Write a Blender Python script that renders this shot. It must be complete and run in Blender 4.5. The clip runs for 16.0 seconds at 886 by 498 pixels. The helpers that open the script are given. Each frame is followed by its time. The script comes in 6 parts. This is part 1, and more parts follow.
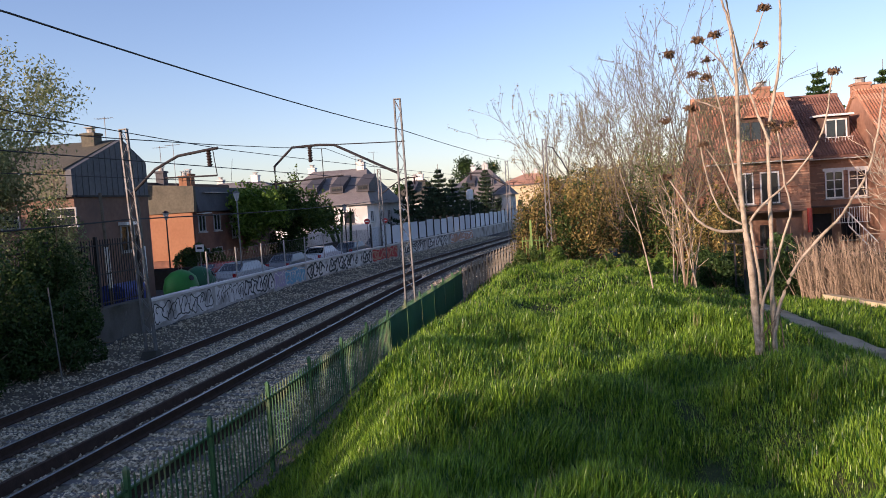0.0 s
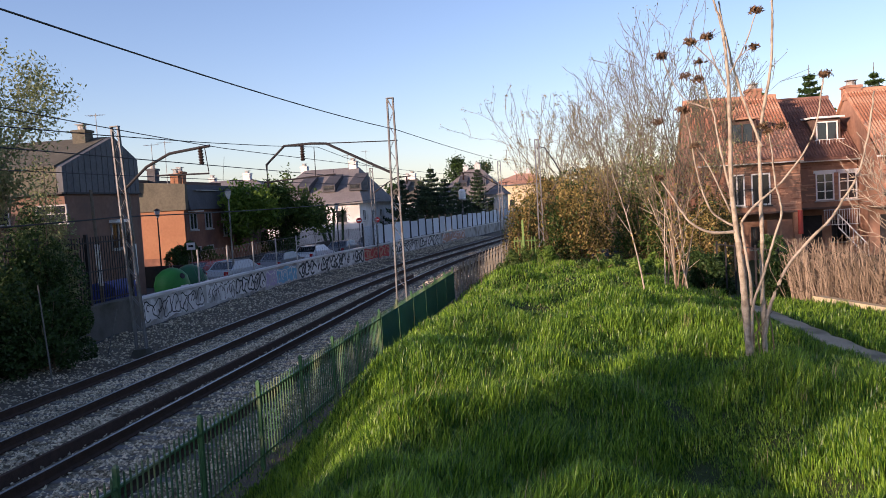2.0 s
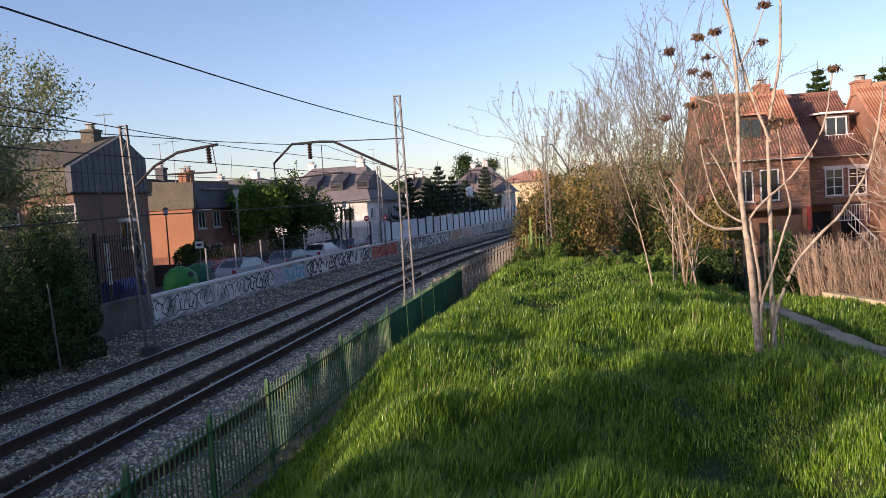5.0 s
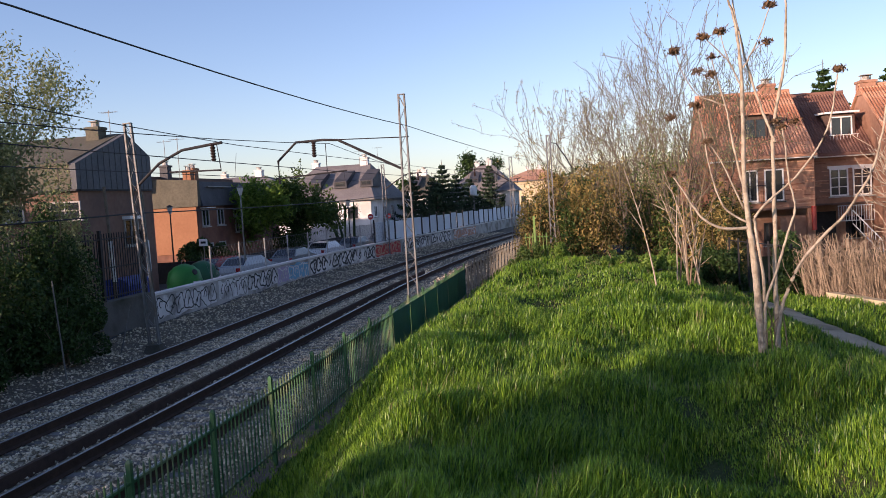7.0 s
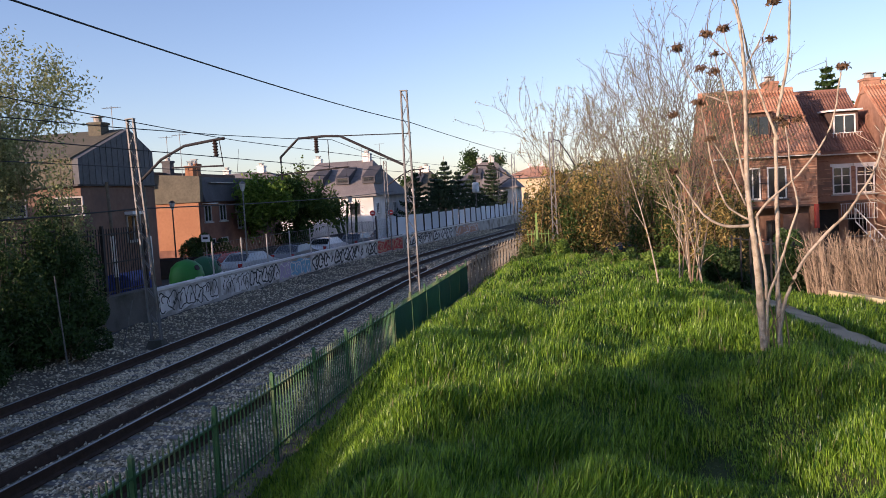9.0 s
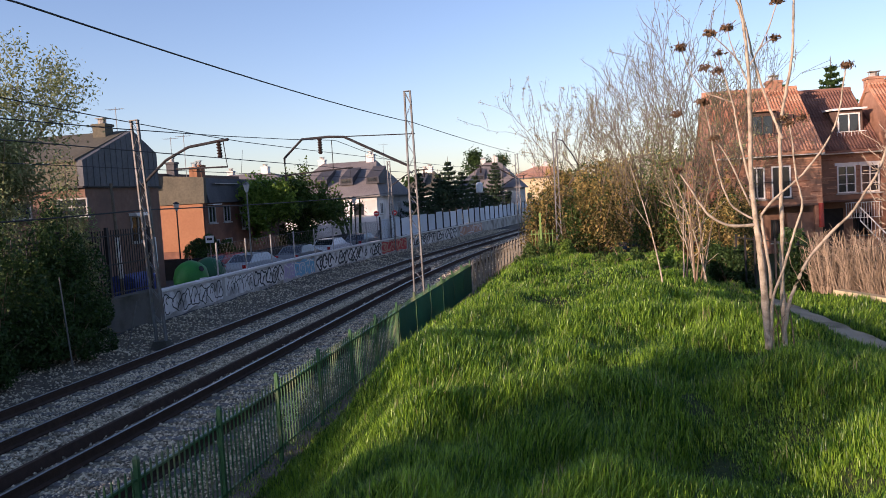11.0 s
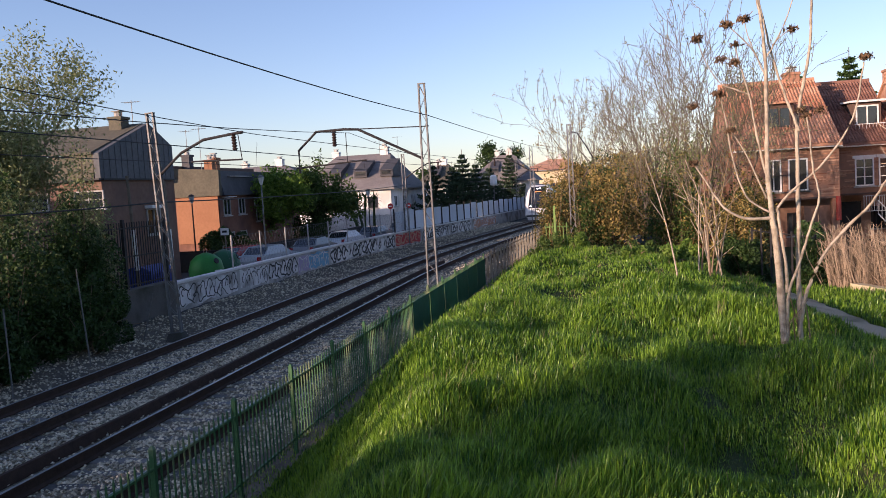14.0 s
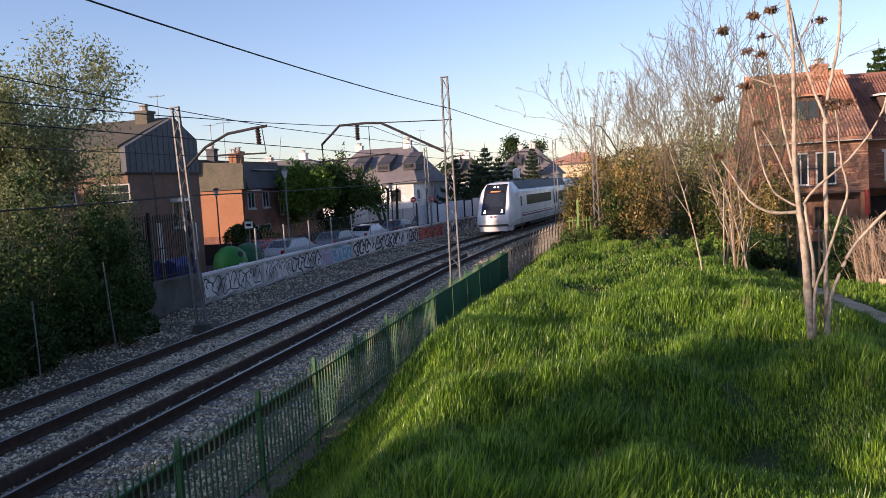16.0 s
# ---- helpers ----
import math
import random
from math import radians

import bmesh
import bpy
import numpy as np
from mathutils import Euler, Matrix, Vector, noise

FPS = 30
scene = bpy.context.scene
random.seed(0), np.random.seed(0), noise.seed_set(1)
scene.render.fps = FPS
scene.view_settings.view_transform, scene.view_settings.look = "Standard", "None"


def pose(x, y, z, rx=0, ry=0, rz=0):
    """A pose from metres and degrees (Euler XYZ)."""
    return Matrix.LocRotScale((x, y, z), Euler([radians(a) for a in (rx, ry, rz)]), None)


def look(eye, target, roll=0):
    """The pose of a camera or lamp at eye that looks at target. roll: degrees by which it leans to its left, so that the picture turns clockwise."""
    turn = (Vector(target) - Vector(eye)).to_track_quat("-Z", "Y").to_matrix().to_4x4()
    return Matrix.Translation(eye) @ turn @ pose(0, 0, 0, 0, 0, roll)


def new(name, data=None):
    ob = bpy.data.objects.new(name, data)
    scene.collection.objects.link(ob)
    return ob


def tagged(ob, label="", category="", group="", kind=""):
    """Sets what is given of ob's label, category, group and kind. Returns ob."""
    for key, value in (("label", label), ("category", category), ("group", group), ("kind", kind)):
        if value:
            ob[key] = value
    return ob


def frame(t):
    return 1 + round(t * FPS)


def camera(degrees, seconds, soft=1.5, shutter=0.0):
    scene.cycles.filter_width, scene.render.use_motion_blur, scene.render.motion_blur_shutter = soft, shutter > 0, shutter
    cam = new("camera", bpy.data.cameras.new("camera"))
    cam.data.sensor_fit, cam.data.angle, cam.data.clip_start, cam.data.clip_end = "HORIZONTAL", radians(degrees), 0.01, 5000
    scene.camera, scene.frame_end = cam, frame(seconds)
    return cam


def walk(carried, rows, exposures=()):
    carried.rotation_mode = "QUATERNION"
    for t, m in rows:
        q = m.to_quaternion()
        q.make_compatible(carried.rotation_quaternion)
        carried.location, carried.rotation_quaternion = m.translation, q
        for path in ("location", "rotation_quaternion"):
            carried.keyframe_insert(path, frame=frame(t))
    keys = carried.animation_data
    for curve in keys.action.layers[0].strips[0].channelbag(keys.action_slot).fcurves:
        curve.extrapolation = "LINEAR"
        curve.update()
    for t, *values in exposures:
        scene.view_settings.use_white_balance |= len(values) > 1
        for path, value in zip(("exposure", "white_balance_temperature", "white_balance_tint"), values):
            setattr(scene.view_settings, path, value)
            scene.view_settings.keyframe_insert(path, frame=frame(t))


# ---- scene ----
# ---- camera and its path ----
EYE = (0.0, 0.0, 4.0)
PATH = [
    (0.0, 9.4, -3.2, 3.7), (0.5, 9.314, -3.121, 3.697), (1.0, 9.06, -3.239, 3.786), (1.5, 8.933, -3.205, 3.607),
    (2.0, 8.851, -3.267, 3.332), (2.5, 9.331, -3.132, 3.224), (3.0, 9.213, -3.176, 3.292), (3.5, 9.311, -3.236, 3.534),
    (4.0, 9.399, -3.278, 3.638), (6.5, 9.482, -3.556, 3.397), (7.0, 9.651, -3.487, 3.396), (7.5, 9.764, -3.419, 3.447),
    (8.0, 9.819, -3.61, 3.285), (8.5, 9.81, -3.843, 3.419), (9.0, 9.807, -3.719, 3.188), (11.5, 10.218, -3.657, 3.463),
    (12.0, 10.423, -3.613, 3.498), (12.5, 10.67, -3.683, 3.462), (13.0, 11.046, -3.998, 3.414), (13.5, 10.972, -4.148, 3.195),
    (14.0, 11.061, -4.143, 3.34), (14.5, 11.286, -4.263, 3.519), (15.0, 11.727, -4.392, 3.618), (15.5, 12.329, -4.398, 3.492),
    (16.0, 12.672, -4.501, 3.323)]
cam = camera(57.4, 16.0, soft=0.6)
walk(cam, [(t, pose(*EYE, 90 + p, r, yw)) for t, yw, p, r in PATH], exposures=[(0.0, 0.60, 5950, 28), (14.0, 0.60, 5950, 28), (16.0, 0.66, 6000, 28)])

# ---- sky and sun: low evening sun from behind and to the left ----
SUN_FROM = Vector((-0.68, -0.73, 0.0)).normalized()
SUN_ELEV = radians(11.0)
world = bpy.data.worlds.new("sky")
scene.world = world
world.use_nodes = True
wn = world.node_tree
sky = wn.nodes.new("ShaderNodeTexSky")
sky.sky_type = 'NISHITA'
sky.sun_disc = False
sky.sun_elevation = radians(17.0)
sky.sun_rotation = math.atan2(SUN_FROM.x, SUN_FROM.y)
sky.air_density, sky.dust_density, sky.ozone_density = 1.0, 0.6, 1.6
wn.nodes["Background"].inputs[1].default_value = 0.115
wn.links.new(sky.outputs[0], wn.nodes["Background"].inputs[0])
sun = new("sun", bpy.data.lights.new("sun", 'SUN'))
sun.data.energy = 5.0
sun.data.angle = radians(0.8)
sun.data.color = (1.0, 0.74, 0.48)
sun_at = SUN_FROM * math.cos(SUN_ELEV) + Vector((0, 0, math.sin(SUN_ELEV)))
sun.matrix_world = look(sun_at * 100, (0, 0, 0))


# ---- materials ----
def mat(name, a, b, rough=0.85, scale=3.0, metal=0.0, bump=0.0, fine=40.0, rand=0.0, stain=None, stain_scale=0.6, emit=0.0, spec=0.3, trans=0.0, island=False):
    """A surface that wanders between colours a and b at two scales, with relief and stains."""
    m = bpy.data.materials.new(name)
    m.use_nodes = True
    t = m.node_tree
    N, L = t.nodes, t.links
    bs = N["Principled BSDF"]
    co = N.new("ShaderNodeTexCoord")
    n1 = N.new("ShaderNodeTexNoise")
    n1.inputs["Scale"].default_value = scale
    n1.inputs["Detail"].default_value = 6
    n2 = N.new("ShaderNodeTexNoise")
    n2.inputs["Scale"].default_value = fine
    n2.inputs["Detail"].default_value = 4
    geo = N.new("ShaderNodeNewGeometry")
    L.new(geo.outputs["Position"] if not rand else co.outputs["Object"], n1.inputs["Vector"])
    L.new(geo.outputs["Position"] if not rand else co.outputs["Object"], n2.inputs["Vector"])
    mixf = N.new("ShaderNodeMath")
    mixf.operation = 'MULTIPLY_ADD'
    L.new(n2.outputs[0], mixf.inputs[0])
    mixf.inputs[1].default_value = 0.5
    half = N.new("ShaderNodeMath")
    half.operation = 'MULTIPLY'
    L.new(n1.outputs[0], half.inputs[0])
    half.inputs[1].default_value = 0.5
    L.new(half.outputs[0], mixf.inputs[2])
    fac = mixf.outputs[0]
    if rand or island:
        oi = N.new("ShaderNodeObjectInfo")
        add = N.new("ShaderNodeMath")
        add.operation = 'MULTIPLY_ADD'
        L.new(geo.outputs["Random Per Island"] if island else oi.outputs["Random"], add.inputs[0])
        add.inputs[1].default_value = rand if rand else 0.5
        sub = N.new("ShaderNodeMath")
        sub.operation = 'SUBTRACT'
        L.new(fac, sub.inputs[0])
        sub.inputs[1].default_value = (rand if rand else 0.5) / 2
        L.new(sub.outputs[0], add.inputs[2])
        fac = add.outputs[0]
    ramp = N.new("ShaderNodeValToRGB")
    ramp.color_ramp.elements[0].position, ramp.color_ramp.elements[1].position = 0.3, 0.7
    ramp.color_ramp.elements[0].color, ramp.color_ramp.elements[1].color = (*a, 1), (*b, 1)
    L.new(fac, ramp.inputs[0])
    col = ramp.outputs[0]
    if stain:
        n3 = N.new("ShaderNodeTexNoise")
        n3.inputs["Scale"].default_value = stain_scale
        n3.inputs["Detail"].default_value = 8
        L.new(geo.outputs["Position"], n3.inputs["Vector"])
        r3 = N.new("ShaderNodeValToRGB")
        r3.color_ramp.elements[0].position, r3.color_ramp.elements[1].position = 0.48, 0.66
        L.new(n3.outputs[0], r3.inputs[0])
        mx = N.new("ShaderNodeMix")
        mx.data_type = 'RGBA'
        L.new(r3.outputs[0], mx.inputs[0])
        L.new(col, mx.inputs[6])
        mx.inputs[7].default_value = (*stain, 1)
        col = mx.outputs[2]
    L.new(col, bs.inputs["Base Color"])
    bs.inputs["Roughness"].default_value = rough
    bs.inputs["Metallic"].default_value = metal
    bs.inputs["Specular IOR Level"].default_value = spec
    if bump:
        bp = N.new("ShaderNodeBump")
        bp.inputs["Strength"].default_value = bump
        bp.inputs["Distance"].default_value = 0.02
        L.new(n2.outputs[0], bp.inputs["Height"])
        L.new(bp.outputs[0], bs.inputs["Normal"])
    if emit:
        L.new(col, bs.inputs["Emission Color"])
        bs.inputs["Emission Strength"].default_value = emit
    if trans:
        tr = N.new("ShaderNodeBsdfTranslucent")
        L.new(col, tr.inputs[0])
        ms = N.new("ShaderNodeMixShader")
        ms.inputs[0].default_value = trans
        L.new(bs.outputs[0], ms.inputs[1])
        L.new(tr.outputs[0], ms.inputs[2])
        L.new(ms.outputs[0], N["Material Output"].inputs[0])
    return m


M_SOIL = mat("soil", (0.065, 0.054, 0.040), (0.19, 0.16, 0.12), 0.95, 0.8, bump=0.8, fine=14)
M_GRASSGROUND = mat("turf", (0.018, 0.032, 0.007), (0.045, 0.062, 0.014), 0.95, 1.2, bump=0.8, fine=25, stain=(0.05, 0.062, 0.022), stain_scale=0.35)
M_BLADE = mat("grass_blade", (0.017, 0.080, 0.005), (0.25, 0.405, 0.034), 0.38, 0.7, fine=2.6, trans=0.36, spec=0.5, island=True)
M_DRYGRASS = mat("dry_grass", (0.20, 0.17, 0.08), (0.36, 0.32, 0.16), 0.7, 2.0, trans=0.3)
M_BALLAST = mat("ballast", (0.20, 0.17, 0.118), (0.76, 0.67, 0.49), 0.9, 2.0, bump=0.6, fine=30, island=True)
M_BED = mat("ballast_bed", (0.072, 0.062, 0.044), (0.34, 0.295, 0.215), 0.95, 5.0, bump=1.0, fine=22)
M_RAILSIDE = mat("rusty_rail", (0.035, 0.022, 0.016), (0.085, 0.05, 0.035), 0.85, 6.0, metal=0.2, bump=0.2)
M_RAILHEAD = mat("polished_rail", (0.34, 0.335, 0.33), (0.48, 0.475, 0.47), 0.38, 6.0, metal=1.0)
M_SLEEPER = mat("concrete_sleeper", (0.09, 0.085, 0.078), (0.19, 0.18, 0.165), 0.9, 4.0, bump=0.4, rand=0.4)
M_GALV = mat("galvanised_steel", (0.13, 0.132, 0.13), (0.25, 0.25, 0.245), 0.6, 3.0, metal=0.35, bump=0.1, stain=(0.15, 0.13, 0.11), stain_scale=2.2)
M_DARKSTEEL = mat("dark_steel", (0.018, 0.018, 0.02), (0.05, 0.045, 0.045), 0.65, 4.0, metal=0.3, bump=0.1)
M_WIRE = mat("wire", (0.02, 0.02, 0.022), (0.04, 0.04, 0.04), 0.6, 4.0)
M_INSUL = mat("insulator", (0.025, 0.018, 0.016), (0.06, 0.04, 0.035), 0.3, 6.0)
M_GREENFENCE = mat("green_paint", (0.022, 0.08, 0.032), (0.055, 0.15, 0.055), 0.5, 2.0, bump=0.15, stain=(0.16, 0.20, 0.10), stain_scale=1.5)
M_LIMEPAINT = mat("lime_paint", (0.12, 0.20, 0.05), (0.20, 0.30, 0.08), 0.5, 3.0, bump=0.1)
M_MESHGREEN = mat("green_mesh", (0.05, 0.17, 0.12), (0.085, 0.24, 0.17), 0.6, 2.0, trans=0.45)
M_CONCRETE = mat("concrete", (0.34, 0.32, 0.295), (0.55, 0.53, 0.49), 0.9, 1.2, bump=0.35, stain=(0.20, 0.18, 0.155), stain_scale=0.9)
M_DARKCONC = mat("stained_concrete", (0.07, 0.065, 0.058), (0.15, 0.14, 0.125), 0.95, 1.2, bump=0.4, stain=(0.05, 0.05, 0.035), stain_scale=0.9)
M_ASPHALT = mat("asphalt", (0.045, 0.045, 0.047), (0.075, 0.073, 0.07), 0.9, 1.0, bump=0.4, fine=60)
M_SAND = mat("sandy_path", (0.34, 0.265, 0.17), (0.52, 0.42, 0.28), 0.95, 1.4, bump=0.7, fine=30, stain=(0.22, 0.18, 0.11), stain_scale=1.8)
M_BRICK = mat("brick", (0.20, 0.085, 0.05), (0.48, 0.28, 0.18), 0.9, 1.3, bump=0.4, fine=9, island=True)
M_BRICKBASE = mat("brick_wall", (0.27, 0.135, 0.085), (0.42, 0.235, 0.155), 0.9, 0.8, bump=0.4, fine=5.0, stain=(0.22, 0.13, 0.09))
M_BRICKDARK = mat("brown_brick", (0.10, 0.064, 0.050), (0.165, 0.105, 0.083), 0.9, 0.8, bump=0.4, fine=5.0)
M_REDBRICK = mat("red_brown_brick", (0.17, 0.078, 0.052), (0.27, 0.135, 0.092), 0.9, 0.8, bump=0.4, fine=5.0, stain=(0.13, 0.065, 0.05))
M_DULLBRICK = mat("dull_red_brick", (0.145, 0.086, 0.062), (0.225, 0.138, 0.10), 0.9, 0.8, bump=0.4, fine=5.0, stain=(0.14, 0.09, 0.07))
M_ORANGE = mat("orange_brick", (0.27, 0.125, 0.065), (0.34, 0.165, 0.088), 0.9, 0.8, bump=0.3, fine=6.0)
M_SLATE = mat("grey_cladding", (0.072, 0.076, 0.082), (0.135, 0.137, 0.145), 0.75, 0.7, bump=0.2, fine=6.0)
M_OLIVEROOF = mat("mossy_roof", (0.075, 0.069, 0.052), (0.135, 0.122, 0.088), 0.9, 1.2, bump=0.3, fine=8.0)
M_DARKROOF = mat("dark_slate_roof", (0.045, 0.045, 0.05), (0.085, 0.083, 0.09), 0.7, 1.0, bump=0.2, fine=8.0)
M_GREYROOF = mat("grey_slate_roof", (0.14, 0.125, 0.12), (0.235, 0.21, 0.20), 0.85, 0.8, bump=0.2, fine=7.0)
M_TILE = mat("clay_tile", (0.38, 0.165, 0.09), (0.58, 0.32, 0.20), 0.85, 2.0, bump=0.3, fine=20, island=True)
# the clay tile again, with the set-back roofs' shade put into its colour
M_TILESHADED = mat("shaded_clay_tile", (0.17, 0.08, 0.058), (0.27, 0.14, 0.10), 0.85, 2.0, bump=0.3, fine=20, island=True)
M_WHITE = mat("white_render", (0.60, 0.58, 0.55), (0.78, 0.76, 0.73), 0.9, 0.7, bump=0.1, stain=(0.52, 0.50, 0.46))
M_WHITEPAINT = mat("white_paint", (0.70, 0.69, 0.66), (0.82, 0.81, 0.78), 0.5, 2.0)
M_CREAM = mat("cream_render", (0.50, 0.40, 0.24), (0.64, 0.53, 0.34), 0.9, 0.7)
M_GLASS = mat("window_glass", (0.015, 0.018, 0.022), (0.03, 0.035, 0.04), 0.06, 1.0, spec=0.8)
M_BARK = mat("bark", (0.10, 0.08, 0.06), (0.20, 0.165, 0.125), 0.95, 4.0, bump=0.6, fine=30)
M_PALEBARK = mat("pale_bark", (0.30, 0.25, 0.185), (0.52, 0.44, 0.33), 0.85, 5.0, bump=0.5, fine=45, stain=(0.22, 0.18, 0.13), stain_scale=9.0)
M_TWIG = mat("twig", (0.13, 0.09, 0.055), (0.26, 0.19, 0.12), 0.9, 2.0)
M_GREYTWIG = mat("grey_twig", (0.09, 0.075, 0.055), (0.20, 0.165, 0.12), 0.9, 2.0)
M_DRYTWIG = mat("dry_stems", (0.12, 0.088, 0.06), (0.40, 0.305, 0.215), 0.9, 2.0, island=True)
M_LEAF = mat("leaf", (0.035, 0.075, 0.014), (0.10, 0.15, 0.03), 0.6, 1.0, trans=0.3, island=True)
M_LEAFPALE = mat("pale_leaf", (0.13, 0.165, 0.06), (0.31, 0.33, 0.15), 0.6, 1.0, trans=0.3, island=True)
M_LEAFDARK = mat("dark_leaf", (0.016, 0.040, 0.008), (0.052, 0.096, 0.020), 0.6, 1.0, trans=0.2, island=True)
M_LEAFBRIGHT = mat("bright_leaf", (0.08, 0.15, 0.02), (0.20, 0.30, 0.045), 0.55, 1.0, trans=0.35, island=True)
M_LEAFRUST = mat("rusty_leaf", (0.10, 0.085, 0.022), (0.42, 0.31, 0.10), 0.7, 1.0, trans=0.3, island=True)
M_NEEDLE = mat("conifer_needles", (0.016, 0.034, 0.017), (0.045, 0.075, 0.034), 0.7, 1.0, island=True)
M_SEED = mat("dried_seed", (0.07, 0.042, 0.022), (0.19, 0.115, 0.06), 0.9, 3.0, island=True)


# ---- mesh helpers ----
class Build:
    """Collects vertices and faces of one mesh."""
    def __init__(self):
        self.v, self.f, self.m = [], [], []

    def face(self, pts, mi=0):
        n = len(self.v)
        self.v += [tuple(p) for p in pts]
        self.f.append(tuple(range(n, n + len(pts))))
        self.m.append(mi)

    def box(self, x0, y0, z0, x1, y1, z1, mi=0):
        self.hexa([(x0, y0, z0), (x1, y0, z0), (x1, y1, z0), (x0, y1, z0), (x0, y0, z1), (x1, y0, z1), (x1, y1, z1), (x0, y1, z1)], mi)

    def hexa(self, p, mi=0):
        n = len(self.v)
        self.v += [tuple(q) for q in p]
        for a in ((0, 3, 2, 1), (4, 5, 6, 7), (0, 1, 5, 4), (1, 2, 6, 5), (2, 3, 7, 6), (3, 0, 4, 7)):
            self.f.append(tuple(n + i for i in a))
            self.m.append(mi)

    def tube(self, pts, radii, sides=6, mi=0, cap=True):
        pts = [Vector(p) for p in pts]
        if not isinstance(radii, (list, tuple)):
            radii = [radii] * len(pts)
        n0 = len(self.v)
        for i, p in enumerate(pts):
            d = (pts[min(i + 1, len(pts) - 1)] - pts[max(i - 1, 0)]).normalized()
            u = d.cross(Vector((0, 0, 1)) if abs(d.z) < 0.9 else Vector((1, 0, 0))).normalized()
            w = d.cross(u)
            for k in range(sides):
                a = 2 * math.pi * k / sides
                self.v.append(tuple(p + (u * math.cos(a) + w * math.sin(a)) * radii[i]))
        for i in range(len(pts) - 1):
            for k in range(sides):
                a, b = n0 + i * sides + k, n0 + i * sides + (k + 1) % sides
                self.f.append((a, b, b + sides, a + sides))
                self.m.append(mi)
        if cap:
            self.f.append(tuple(n0 + k for k in range(sides))[::-1])
            self.f.append(tuple(n0 + (len(pts) - 1) * sides + k for k in range(sides)))
            self.m += [mi, mi]

    def bar(self, a, b, w, h=None, mi=0):
        """A square bar from a to b."""
        h = h or w
        a, b = Vector(a), Vector(b)
        d = (b - a).normalized()
        u = d.cross(Vector((0, 0, 1)) if abs(d.z) < 0.9 else Vector((0, 1, 0))).normalized() * w / 2
        k = u.normalized().cross(d) * h / 2
        self.hexa([a - u - k, a + u - k, a + u + k, a - u + k, b - u - k, b + u - k, b + u + k, b - u + k], mi)

    def sweep(self, prof, line, mi=0, closed=True):
        """Sweeps a profile of (across, up) along a line of (x, y, z, ax, ay): ax, ay points across."""
        n0, k = len(self.v), len(prof)
        for x, y, z, ax, ay in line:
            for a, u in prof:
                self.v.append((x + ax * a, y + ay * a, z + u))
        for i in range(len(line) - 1):
            for j in range(k if closed else k - 1):
                a, b = n0 + i * k + j, n0 + i * k + (j + 1) % k
                self.f.append((a, b, b + k, a + k))
                self.m.append(mi)
        if closed:
            self.f.append(tuple(n0 + j for j in range(k))[::-1])
            self.f.append(tuple(n0 + (len(line) - 1) * k + j for j in range(k)))
            self.m += [mi, mi]

    def mesh(self, name, mats, smooth=False):
        me = bpy.data.meshes.new(name)
        me.from_pydata(self.v, [], self.f)
        mats = mats if isinstance(mats, (list, tuple)) else [mats]
        for q in mats:
            me.materials.append(q)
        if len(mats) > 1:
            me.polygons.foreach_set("material_index", self.m)
        if smooth:
            me.polygons.foreach_set("use_smooth", [True] * len(me.polygons))
        me.update()
        return me


def part(name, bld, material, parent=None, label="", smooth=False, at=None):
    """Links a Build (or a mesh) as one mesh object under a thing or a part."""
    me = bld.mesh(name, material, smooth) if isinstance(bld, Build) else bld
    ob = new(name, me)
    if parent is not None:
        ob.parent = parent
    if at is not None:
        ob.matrix_basis = at
    return tagged(ob, label)


def thing(name, label, category, at=None, group="", kind=""):
    ob = tagged(new(name), label, category, group, kind)
    ob.empty_display_size = 0.2
    if at is not None:
        ob.matrix_basis = at if isinstance(at, Matrix) else Matrix.Translation(at)
    return ob


def single(name, bld, material, label, category, group="", kind="", smooth=False, at=None):
    return tagged(part(name, bld, material, None, "", smooth, at), label, category, group, kind)


def smoothstep(a, b, x):
    t = min(1.0, max(0.0, (x - a) / (b - a)))
    return t * t * (3 - 2 * t)


# ---- the line of the tracks: straight, then bending to the right ----
def bend(y):
    if y < 36:
        return 0.0
    if y < 62:
        return (y - 36) ** 2 / 440.0
    return 26 ** 2 / 440.0 + (y - 62) * 26 / 220.0


def slope(y):
    return 0.0 if y < 36 else min(y - 36, 26) / 220.0


def along(x0, y0, y1, step, z=0.0):
    out, y = [], y0
    while y < y1 + step * 0.5:
        s = slope(y)
        n = math.hypot(1, s)
        out.append((x0 + bend(y), y, z, 1 / n, -s / n))
        y += step
    return out


